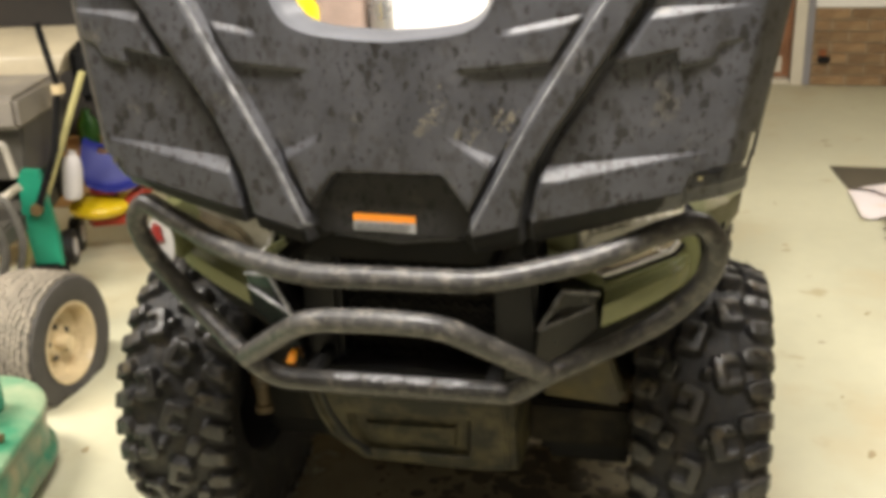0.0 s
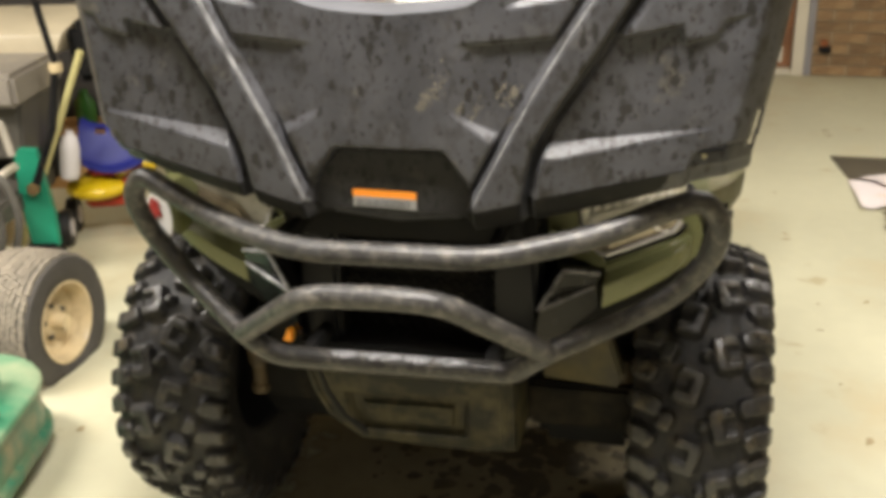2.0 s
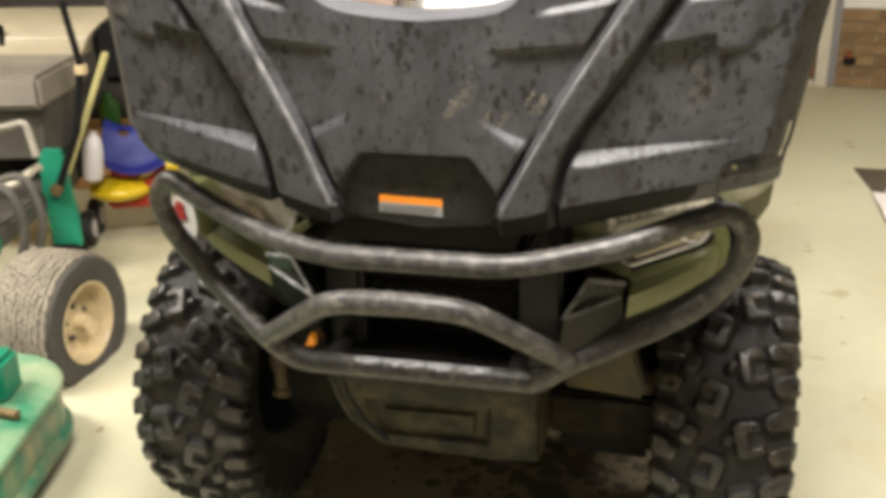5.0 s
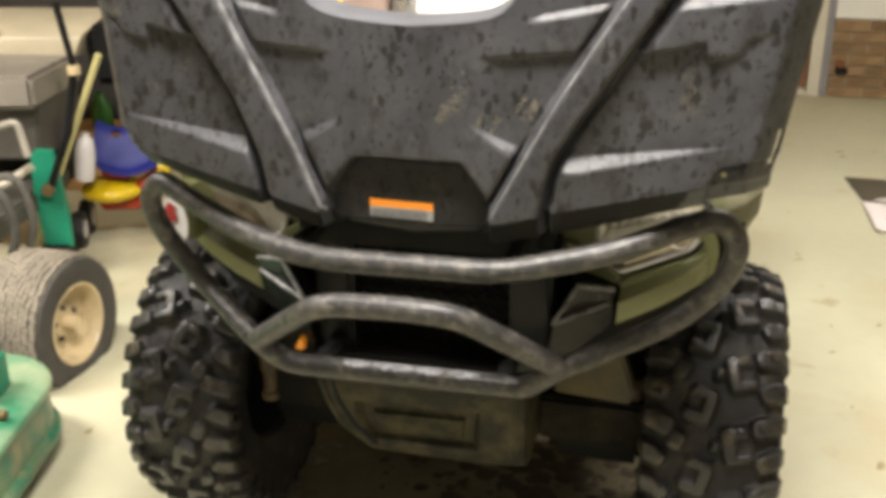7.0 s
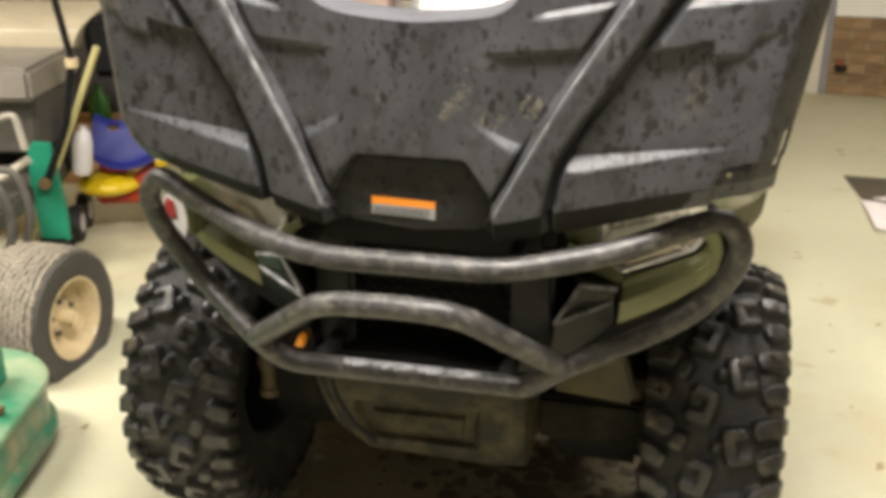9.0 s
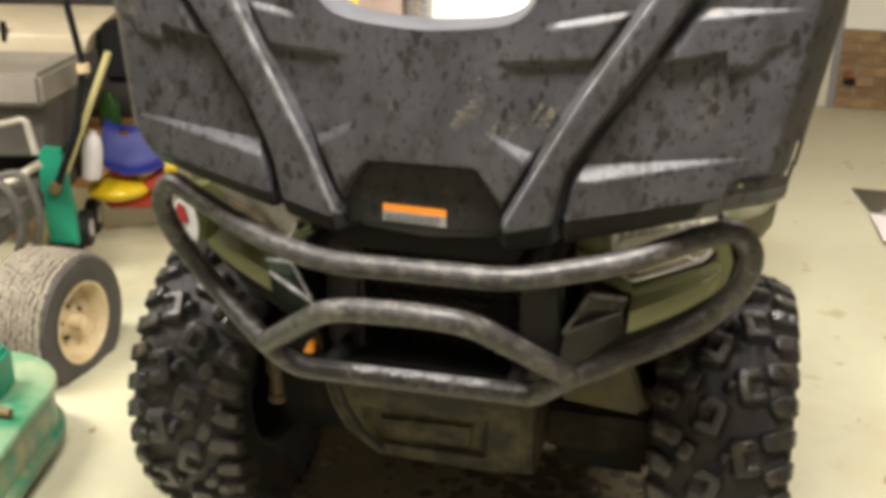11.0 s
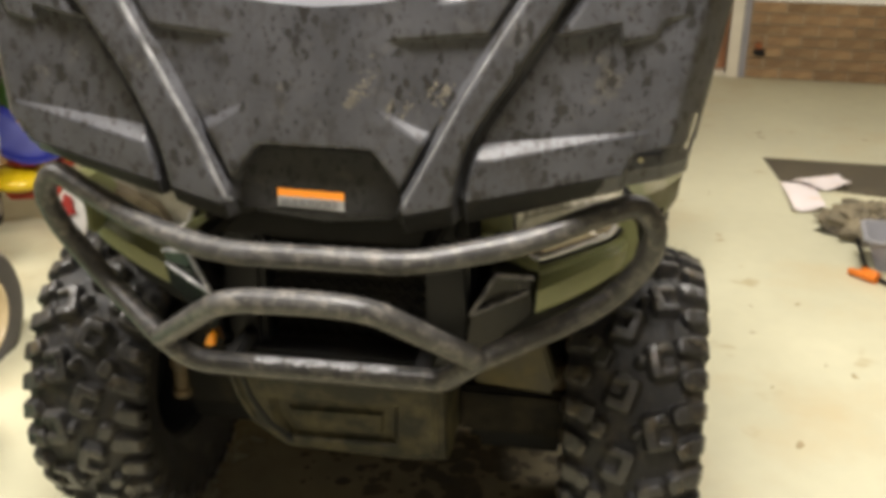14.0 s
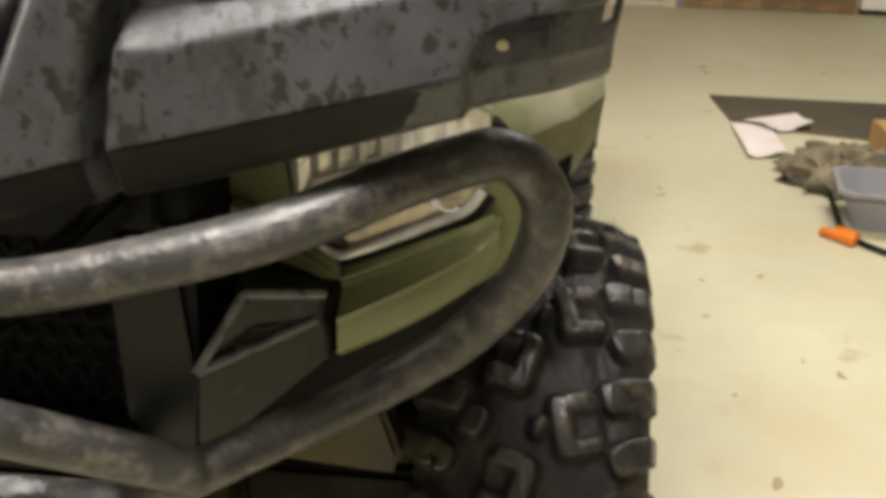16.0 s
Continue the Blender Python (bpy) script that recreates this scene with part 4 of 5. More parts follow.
def tyre_data_of(material):
    """One moulded skin: a carcass profile with the tread blocks raised out of it."""
    R, per, n = 0.297, 16, 640
    prof = [(0.155, -0.085), (0.20, -0.108), (0.240, -0.117), (0.262, -0.1165)]
    xs = np.linspace(-0.1165, 0.1165, 79)
    rs = np.interp(np.abs(xs), (0, 0.04, 0.085, 0.108, 0.1165), (R + 0.001, R, 0.288, 0.274, 0.262))
    u = np.linspace(0, per, n, endpoint=False)  # along the tread, in pattern lengths
    length = 2 * math.pi * 0.31 / per
    X, U = np.meshgrid(xs, u)
    H = np.zeros_like(X)

    def block(cx, cu, w, l, turn, notch=None):
        c, s = math.cos(radians(turn)), math.sin(radians(turn))
        d = (U - cu + 0.5) % 1.0 - 0.5
        px, pu = X - cx, d * length
        a, b = px * c + pu * s, -px * s + pu * c
        qa, qb = np.abs(a) - w / 2 + 0.013, np.abs(b) - l / 2 + 0.013
        dist = np.hypot(np.maximum(qa, 0), np.maximum(qb, 0)) + np.minimum(np.maximum(qa, qb), 0) - 0.013
        cut = 0.0
        if notch:
            na, nb, nw, nl = notch
            pit = np.maximum(np.abs(a - na) - nw / 2, np.abs(b - nb) - nl / 2)
            cut = np.clip((0.003 - pit) / 0.006, 0, 1)
        t = np.clip((0.003 - dist) / 0.0085, 0, 1)
        return 0.022 * t * t * (3 - 2 * t) * (1 - 0.55 * cut)

    for args in ((0.041, 0.00, 0.052, 0.066, -14, (0.015, 0.002, 0.034, 0.024)), (-0.022, 0.50, 0.052, 0.066, 16, (-0.015, -0.002, 0.034, 0.024)), (-0.058, 0.02, 0.032, 0.038, 24), (0.006, 0.04, 0.020, 0.026, 30),
                 (0.098, 0.20, 0.056, 0.036, -28), (0.092, 0.70, 0.064, 0.037, -20), (-0.098, 0.28, 0.054, 0.036, 28), (-0.092, 0.78, 0.060, 0.037, 20)):
        H = np.maximum(H, block(*args))
    lug_w = np.interp(np.abs(X), (0, 0.110, 0.1165), (1, 0.85, 0.25))
    rows = []
    for r, x in prof:
        rows.append((np.full(n, r), np.full(n, x)))
    for k in range(len(xs)):
        rows.append((rs[k] + H[:, k] * lug_w[:, k], np.full(n, xs[k]) * (1 + 0.05 * (H[:, k] > 0.01) * (abs(xs[k]) > 0.1))))
    for r, x in prof[::-1][1:]:
        rows.append((np.full(n, r), np.full(n, -x)))
    ang = 2 * math.pi * np.arange(n) / n
    rng = np.random.default_rng(3)
    soft = [np.convolve(np.r_[w, w, w], np.ones(9) / 9, "same")[n:2 * n] for w in rng.normal(0, 0.0018, (len(rows), n))]
    rows = [(r + e * (r > 0.27), x) for (r, x), e in zip(rows, soft)]
    verts = np.concatenate([np.c_[x, r * np.cos(ang), r * np.sin(ang)] for r, x in rows])
    m = len(rows)
    i, j = np.meshgrid(np.arange(n), np.arange(m - 1))
    i, j = i.ravel(), j.ravel()
    faces = np.c_[j * n + i, (j + 1) * n + i, (j + 1) * n + (i + 1) % n, j * n + (i + 1) % n]
    me = bpy.data.meshes.new("tyre")
    me.from_pydata(verts.tolist(), [], faces.tolist())
    me.polygons.foreach_set("use_smooth", [True] * len(me.polygons))
    me.materials.append(material), me.materials.append(WORN)
    top = np.zeros((m, n))
    top[len(prof):len(prof) + len(xs)] = H.T
    lug = (top.ravel()[faces] > 0.0165).all(axis=1)
    me.polygons.foreach_set("material_index", lug.astype(int).tolist())
    return me


def rim_mesh():
    bm = bmesh.new()
    lathe(bm, [(0.162, -0.09), (0.166, -0.085), (0.15, -0.07), (0.14, 0.0), (0.15, 0.07), (0.166, 0.085), (0.162, 0.09), (0.135, 0.075), (0.125, 0.02), (0.05, 0.015), (0.045, 0.03), (0.0, 0.03)], 40, "x", cap=False)
    return bm


def whisker_mesh():
    """Thin rubber whiskers standing on the lugs."""
    rng = random.Random(12)
    bm = bmesh.new()
    for _ in range(900):
        x, a = rng.uniform(-0.115, 0.115), rng.uniform(0, 2 * math.pi)
        r = float(np.interp(abs(x), (0, 0.04, 0.085, 0.108, 0.1165), (0.314, 0.313, 0.305, 0.291, 0.272)))
        root = Vector((x, r * math.cos(a), r * math.sin(a)))
        out = Vector((x * 2.2, math.cos(a), math.sin(a))).normalized()
        tip = root + (out + Vector([rng.uniform(-0.5, 0.5) for _ in range(3)])) * rng.uniform(0.006, 0.013)
        side = out.cross(Vector((1, 0.3, 0.2))).normalized() * 0.0007
        up = side.cross(out)
        ring = [bm.verts.new(root + side), bm.verts.new(root - side * 0.5 + up * 0.87), bm.verts.new(root - side * 0.5 - up * 0.87)]
        end = bm.verts.new(tip)
        for k in range(3):
            bm.faces.new((ring[k], ring[(k + 1) % 3], end))
    return bm


tyre_data = tyre_data_of(RUBBER)
hair_data = mesh_of("tread_fuzz", whisker_mesh(), RUBBER, None)
rim_data = mesh_of("wheel", rim_mesh(), STEEL, 35)
for x, y, steer in ((0.480, 0.465, 0), (-0.522, 0.465, 0), (0.46, 1.72, 0), (-0.46, 1.72, 0)):
    wheel = new("wheel", rim_data)
    wheel.parent = bike
    wheel.matrix_local = pose(x, y, 0.317, random.uniform(0, 40), 0, steer + (180 if x < 0 else 0))
    tyre = new("tyre", tyre_data)
    tyre.parent = wheel
    tagged(tyre, "black knobbly off-road tyre with dried mud")
    if y < 1:
        hair = new("tread_fuzz", hair_data)
        hair.parent = wheel
        tagged(hair, "fine moulding whiskers on the tread", kind="stuff")

# things lying in the storage tub
bm = box(bmesh.new(), -0.082, 0.082, -0.07, 0.07, 0, 0.30, 0.012)
jug = thing("plastic_jug", bm, mat("bright_jug", (0.8, 0.78, 0.72), 0.4, var=0.05), "white square plastic jug in the storage tub", "jug", at=BIKE @ pose(0.030, 0.36, 0.901, 0, 0, 4))
part("jug_seam", box(bmesh.new(), -0.0865, -0.0825, -0.075, -0.055, 0.01, 0.29, 0.0015), WHITE, jug)
thing("paper_wad", lathe(bmesh.new(), [(0.0, 0.0), (0.05, 0.0), (0.065, 0.05), (0.058, 0.10), (0.03, 0.125), (0.0, 0.13)], 20), mat("tissue", (0.82, 0.8, 0.76), 0.8, var=0.08, bump=0.3), "crumpled white tissue in front of the jug", "tissue", at=BIKE @ pose(0.055, 0.22, 0.985))
thing("cloth_pad", box(bmesh.new(), -0.06, 0.08, -0.05, 0.05, 0, 0.082, 0.02), DARK, "dark folded pad below the tissue", "pad", at=BIKE @ pose(0.05, 0.22, 0.901))
bm = lathe(bmesh.new(), [(0.0, 0.0), (0.03, 0.0), (0.034, 0.01), (0.034, 0.25), (0.015, 0.28), (0.015, 0.30), (0.0, 0.302)], 22)
thing("oil_bottle", bm, YELLOW, "yellow plastic bottle in the storage tub", "bottle", at=BIKE @ pose(-0.205, 0.25, 0.901))
thing("small_carton", box(bmesh.new(), -0.042, 0.042, -0.05, 0.05, 0, 0.26, 0.003), mat("pinkish_card", (0.34, 0.25, 0.2), 0.8), "dull brown carton in the storage tub", "box", at=BIKE @ pose(-0.19, 0.44, 0.901, 0, 0, 8))
bm = lathe(bmesh.new(), [(0.0, 0.0), (0.036, 0.0), (0.038, 0.004), (0.038, 0.235), (0.034, 0.245), (0.0, 0.246)], 22)
thing("spray_can", bm, GALV, "dull grey metal can in the storage tub", "can", at=BIKE @ pose(-0.105, 0.44, 0.901))

# ---- things by the far wall side ----
bm = bmesh.new()
mt = [(1.80, 4.40), (1.745, 4.02), (2.60, 3.55), (3.0, 4.05)]
lo = [bm.verts.new((x, y, 0.0)) for x, y in mt]
hi = [bm.verts.new((x, y, 0.006)) for x, y in mt]
bm.faces.new(hi), bm.faces.new(lo[::-1])
for k in range(4):
    bm.faces.new((lo[k], lo[(k + 1) % 4], hi[(k + 1) % 4], hi[k]))
thing("floor_mat", bm, MAT_, "thin dark brown mat on the concrete floor", "mat")


def sheet(name, pts, z, material, label, category, curl=0.01, group="leaflets on the mat"):
    bm = bmesh.new()
    n = 7
    a, b, c, d = [Vector((*p, 0)) for p in pts]
    rows = []
    for i in range(n):
        u = i / (n - 1)
        rows.append([tuple((a * (1 - u) + d * u) * (1 - v) + (b * (1 - u) + c * u) * v + Vector((0, 0, z + curl * (math.sin(5 * u + 3 * v) + 1) * v))) for v in (k / (n - 1) for k in range(n))])
    loft(bm, rows)
    return thing(name, bm, material, label, category, group)


p1 = sheet("leaflet", [(1.737, 4.034), (1.645, 3.66), (1.773, 3.655), (1.87, 3.98)], 0.0085, PAPER, "pale pink printed leaflet on the mat edge", "paper")
p2 = sheet("leaflet", [(1.79, 4.05), (1.835, 3.90), (1.995, 3.915), (2.03, 4.115)], 0.0105, PAPER, "white printed leaflet lying on the mat", "paper", 0.014)

# dark crumbs on the open floor
rng = random.Random(31)
CRUMBS = [(1.942, 4.846, 0.035), (1.273, 3.44, 0.02), (2.421, 4.689, 0.02), (1.389, 3.915, 0.012), (1.926, 4.757, 0.03), (1.262, 3.387, 0.02), (1.323, 2.827, 0.016), (1.297, 2.364, 0.02), (1.012, 2.044, 0.022), (1.114, 2.644, 0.012), (1.243, 2.43, 0.012), (1.049, 2.322, 0.01), (-0.937, 2.206, 0.02), (1.172, 2.823, 0.012)]
bm = bmesh.new()
for x, y, r in CRUMBS:
    n, turn = 9, rng.uniform(0, 3.1)
    top = bm.verts.new((x, y, 0.0025))
    ring = []
    for k in range(n):
        a, q = 6.283 * k / n, rng.uniform(0.5, 1.2)
        px_, py_ = r * q * math.cos(a), 0.5 * r * q * math.sin(a)
        ring.append(bm.verts.new((x + px_ * math.cos(turn) - py_ * math.sin(turn), y + px_ * math.sin(turn) + py_ * math.cos(turn), 0.0008)))
    for k in range(n):
        bm.faces.new((top, ring[k], ring[(k + 1) % n]))
thing("floor_crumbs", bm, mat("crumb_brown", (0.36, 0.29, 0.17), 0.9, var=0.3), "small brown crumbs and specks on the floor", "dirt", kind="stuff")

# crumpled rag heap
random.seed(9)
bm = bmesh.new()
bmesh.ops.create_icosphere(bm, subdivisions=5, radius=1.0)
for v in bm.verts:
    d = v.co.normalized()
    n1, n2 = noise.fractal(d * 1.8, 1.0, 2.0, 3), 1 - 2 * abs(noise.noise(d * 3.6 + Vector((3, 1, 2))))
    v.co = Vector((d.x * 0.18, d.y * 0.14, max(0.0, d.z) * 0.10)) * (1 + 0.45 * n1 + 0.24 * n2)
    v.co.z = max(0.0, v.co.z)
thing("crumpled_cloth", bm, RAG, "crumpled dirty brown cloth on the mat", "cloth", smooth=60, at=pose(1.90, 3.42, 0.006, 0, 0, -30))

# grey open tray with an orange-handled tool
bm = bmesh.new()
w0, l0, w1, l1, h = 0.16, 0.075, 0.205, 0.105, 0.12
rings = []
for (w, l, z) in ((w0, l0, 0.0), (w1, l1, h), (w1 + 0.012, l1 + 0.012, h), (w1 + 0.012, l1 + 0.012, h - 0.01), (w1 - 0.004, l1 - 0.004, h - 0.006), (w0 - 0.004, l0 - 0.004, 0.006)):
    rings.append([(x * w - math.copysign(min(abs(x), 1), x) * 0, y * l, z) for x, y in ((-1, -0.8), (-0.85, -1), (0.85, -1), (1, -0.8), (1, 0.8), (0.85, 1), (-0.85, 1), (-1, 0.8), (-1, -0.8))])
vs = loft(bm, rings)
bm.faces.new(vs[0][:-1]), bm.faces.new(vs[-1][:-1])
bmesh.ops.remove_doubles(bm, verts=bm.verts, dist=1e-5)
tray = thing("storage_tray", bm, TUBGREY, "grey plastic open tray on the floor", "tray", at=pose(1.875, 3.085, 0.0, 0, 0, -22))
part("tray_clip", box(bmesh.new(), -0.10, -0.07, -0.122, -0.095, 0.108, 0.132, 0.004), YELLOW, tray, "yellow clip on the rim")
bm = tube(bmesh.new(), fillet([(1.70, 3.235, 0.055), (1.66, 3.07, 0.012), (1.655, 2.99, 0.011), (1.70, 2.90, 0.011), (1.80, 2.79, 0.010)], 0.05), 0.008, 8)
tool = thing("hand_tool", bm, BLACK, "long black tool with an orange grip on the floor", "tool", smooth=60)
part("grip", tube(bmesh.new(), [(1.595, 3.055, 0.012), (1.62, 3.013, 0.016), (1.648, 2.970, 0.016)], 0.012, 10, r2=0.017), mat("orange_plastic", (0.75, 0.2, 0.02), 0.4), tool, "orange grip")
part("grip", tube(bmesh.new(), [(1.645, 3.06, 0.013), (1.66, 2.99, 0.017)], 0.011, 10, r2=0.016), mat("orange_plastic", (0.75, 0.2, 0.02), 0.4), tool, "orange grip")
carton = thing("cardboard_box", box(bmesh.new(), -0.12, 0.16, -0.1, 0.12, 0, 0.12, 0.003), CARD, "brown cardboard box on the mat", "box", at=pose(2.15, 3.52, 0.006, 0, 0, -12))
thing("dark_bag", box(bmesh.new(), -0.07, 0.10, -0.08, 0.06, 0, 0.10, 0.025), DARK, "small black bag beside the box", "bag", at=pose(2.02, 3.24, 0.0, 0, 0, -10))

# ---- garden machine beside the quad bike ----
# mower deck
bm = bmesh.new()


def deck_outline(grow, cx=-1.40, cy=1.80, hx=0.43, hy=0.47, r=0.20):
    out = []
    for sx, sy, a0 in ((1, 1, 0), (-1, 1, 90), (-1, -1, 180), (1, -1, 270)):
        for k in range(9):
            a = radians(a0 + 90 * k / 8)
            out.append((cx + sx * (hx - r) + (r + grow) * math.cos(a), cy + sy * (hy - r) + (r + grow) * math.sin(a)))
    return out


def deck_rings(steps):
    rings = [[(x, y, z) for x, y in deck_outline(g)] for g, z in steps]
    return [r + r[:1] for r in rings]


vs = loft(bm, deck_rings(((-0.004, 0.172), (0.004, 0.176), (0.006, 0.184), (0.002, 0.192), (-0.012, 0.198), (-0.03, 0.20), (-0.12, 0.205), (-0.16, 0.22))))
bm.faces.new(vs[-1][:-1])
bmesh.ops.remove_doubles(bm, verts=bm.verts, dist=1e-5)
deck = thing("mower_deck", bm, MGREEN, "dusty green steel mower deck standing on the floor", "mower deck")
bm = bmesh.new()
loft(bm, deck_rings(((-0.006, 0.045), (0.010, 0.050), (0.013, 0.062), (0.010, 0.074), (-0.003, 0.084), (-0.006, 0.1715))))
bmesh.ops.remove_doubles(bm, verts=bm.verts, dist=1e-5)
part("deck_skirt", bm, mat("mower_skirt", (0.014, 0.165, 0.095), 0.42, var=0.25, scale=5, dust=(0.34, 0.26, 0.14), dust_amt=0.30, dust_scale=4.5), deck, "green skirt with tan dried grass dust")
part("deck_roller", lathe(bmesh.new(), [(0.0, -0.03), (0.05, -0.03), (0.055, 0.0), (0.05, 0.03), (0.0, 0.03)], 18, "x", Matrix.Translation((-1.1, 1.5, 0.055))), RUBBER, deck)
part("deck_roller", lathe(bmesh.new(), [(0.0, -0.03), (0.05, -0.03), (0.055, 0.0), (0.05, 0.03), (0.0, 0.03)], 18, "x", Matrix.Translation((-1.55, 2.1, 0.055))), RUBBER, deck)
part("deck_bracket", box(bmesh.new(), -1.13, -1.048, 1.985, 2.09, 0.2, 0.305, 0.012), MGREEN2, deck, "bright green bracket")
part("hinge_pin", tube(bmesh.new(), [(-1.13, 1.955, 0.222), (-0.995, 1.925, 0.214)], 0.011, 10), BRASS, deck, "rusty hinge pin")

# walk-behind tractor with wheel, hood, hoses and levers
trac = empty("garden_tractor", pose(-1.2, 2.9, 0), "old green and beige walk-behind garden tractor", "garden tractor")
OFF = Matrix.Translation((1.2, -2.9, 0))


def tpart(name, bm, material, label="", smooth=35, parent=None):
    bmesh.ops.transform(bm, matrix=OFF, verts=bm.verts)
    return part(name, bm, material, parent or trac, label, smooth)


def cart_wheel(cx, cy, R, w, rim, turn, high):
    m = Matrix.Translation((cx, cy, high)) @ Matrix.Rotation(radians(turn), 4, "Z")
    bm = bmesh.new()
    prof = [(rim, -w * 0.42), (rim + (R - rim) * 0.4, -w * 0.5), (R * 0.93, -w * 0.47), (R * 0.985, -w * 0.36), (R, -w * 0.15), (R, w * 0.15), (R * 0.985, w * 0.36), (R * 0.93, w * 0.47), (rim + (R - rim) * 0.4, w * 0.5), (rim, w * 0.42)]
    lathe(bm, prof, 56, "x", m, cap=False)
    for v in bm.verts:
        v.co.z = max(v.co.z, 0.001)
    tyre = tpart("tyre", bm, OLDWALL, "grey dusty tyre with worn turf tread")
    bm = bmesh.new()
    for k in range(78):
        for c in range(11):
            t = 2 * math.pi * (k + 0.5 * (c % 2) + random.uniform(-0.06, 0.06)) / 78
            x = (c - 5) * w * 0.077 + random.uniform(-0.016, 0.016) * w
            r0 = R * (1.0 if abs(c - 5) < 4 else 0.993 if abs(c - 5) == 4 else 0.976) - random.uniform(0, 0.0015)
            q = m @ Matrix.Rotation(t, 4, "X")
            box(bm, x - w * 0.032, x + w * 0.032, -R * 0.034, R * 0.034, r0 - 0.004, r0 + 0.004, 0, q)
    for v in bm.verts:
        v.co.z = max(v.co.z, 0.003)
    tpart("tread", bm, OLDTYRE, "dusty block tread", parent=None).parent = trac
    bm = bmesh.new()
    e = w * 0.44
    lathe(bm, [(rim * 1.05, e), (rim * 1.07, e + 0.004), (rim * 1.0, e + 0.004), (rim * 0.93, e - 0.012), (rim * 0.90, e - 0.05), (rim * 0.55, e - 0.062), (rim * 0.40, e - 0.040), (rim * 0.20, e - 0.040), (rim * 0.18, e + 0.0), (0.0, e + 0.002)], 40, "x", m, cap=False)
    hub = tpart("rim", bm, TANRIM, "tan painted steel rim")
    for k in range(5):
        q = m @ Matrix.Rotation(2 * math.pi * k / 5 + 0.4, 4, "X") @ Matrix.Translation((0, rim * 0.42, 0))
        tpart("wheel_bolt", lathe(bmesh.new(), [(0.0, e - 0.034), (0.005, e - 0.034), (0.0085, e - 0.038), (0.0085, e - 0.052)], 6, "x", q), STEEL, "dark wheel bolt")
    return tyre


cart_wheel(-1.152, 2.575, 0.199, 0.207, 0.111, -14, 0.142)
tpart("axle", tube(bmesh.new(), [(-1.24, 2.595, 0.142), (-1.79, 2.725, 0.142)], 0.025, 10), DARK)
tpart("frame_rail", box(bmesh.new(), -1.62, -1.40, 2.35, 3.5, 0.26, 0.33, 0.01), mat("engine_shade", (0.075, 0.068, 0.055), 0.55, var=0.3))
cart_wheel(-1.82, 2.735, 0.199, 0.207, 0.111, 166, 0.142)
# upright green plate
bm = bmesh.new()
slab(bm, [(-1.405, 0.455), (-1.385, 0.475), (-1.33, 0.470), (-1.322, 0.40), (-1.305, 0.25), (-1.308, 0.13), (-1.40, 0.13), (-1.412, 0.30)], 3.19, 3.215, 0.004)
tpart("hitch_plate", bm, MGREEN2, "bright green upright steel plate with rust")
tpart("hitch_foot", box(bmesh.new(), -1.41, -1.31, 3.16, 3.26, 0.0, 0.14, 0.006), DARK)
# engine box and hood
tpart("engine_box", box(bmesh.new(), -1.88, -1.368, 3.20, 3.64, 0.605, 0.716, 0.016), GREYBOX, "grey square engine cover")
# Darker copy of the engine grey, painting the shade on its side.
tpart("engine_side", slab(bmesh.new(), [(-1.88, 0.602), (-1.385, 0.602), (-1.40, 0.42), (-1.88, 0.42)], 3.26, 3.64, 0.008), mat("engine_shade", (0.10, 0.085, 0.06), 0.55, var=0.3))
tpart("engine_lower", box(bmesh.new(), -1.9, -1.43, 3.42, 3.7, 0.24, 0.418, 0.02), DARK)
bm = bmesh.new()
prof = [(3.73, 0.745, -1.30), (3.425, 0.742, -1.302), (3.415, 0.748, -1.298), (3.415, 0.792, -1.278), (3.422, 0.806, -1.272), (3.445, 0.818, -1.266), (3.68, 0.870, -1.238), (3.715, 0.868, -1.24), (3.73, 0.855, -1.245), (3.735, 0.745, -1.25)]
vs = loft(bm, [[(-1.95, y, z), (-1.60, y, z + 0.002), (x - 0.03, y, z), (x, y + 0.012, z - 0.002)] for y, z, x in prof])
bm.faces.new([r[-1] for r in vs])
BACK = Matrix.Translation((-0.017, 0.015, 1.333)) @ Matrix.Scale(1.056, 4) @ Matrix.Translation((0.017, -0.015, -1.333))
bmesh.ops.transform(bm, matrix=BACK, verts=bm.verts)
tpart("hood", bm, BEIGE, "beige sheet-metal hood")
# Block added to fill the dark area beside the hood.
tpart("air_filter", box(bmesh.new(), -1.345, -1.19, 3.66, 3.86, 0.59, 0.81, 0.03), DARK, "black block beside the hood")
for k in range(3):
    tpart("hood_vent", box(bmesh.new(), -1.66 + k * 0.045, -1.64 + k * 0.045, 3.412, 3.43, 0.78, 0.85, 0.003, BACK), DARK)
tpart("hood_pad", box(bmesh.new(), -1.75, -1.52, 3.36, 3.44, 0.70, 0.74, 0.012, BACK), DARK)
# exhaust, hoses, levers
tpart("exhaust_pipe", tube(bmesh.new(), fillet([(-1.60, 3.05, 0.56), (-1.402, 3.02, 0.598), (-1.352, 3.02, 0.612), (-1.335, 3.02, 0.50)], 0.05), 0.012, 12), mat("dull_pipe", (0.36, 0.33, 0.27), 0.45, var=0.25), "pale bent pipe")
tpart("hose", tube(bmesh.new(), fillet([(-1.50, 2.82, 0.28), (-1.45, 2.8, 0.50), (-1.34, 2.8, 0.47), (-1.30, 2.8, 0.34), (-1.36, 2.82, 0.20)], 0.10), 0.014, 10), mat("dusty_hose", (0.10, 0.092, 0.075), 0.7, var=0.35, scale=12), "dusty grey rubber hose")
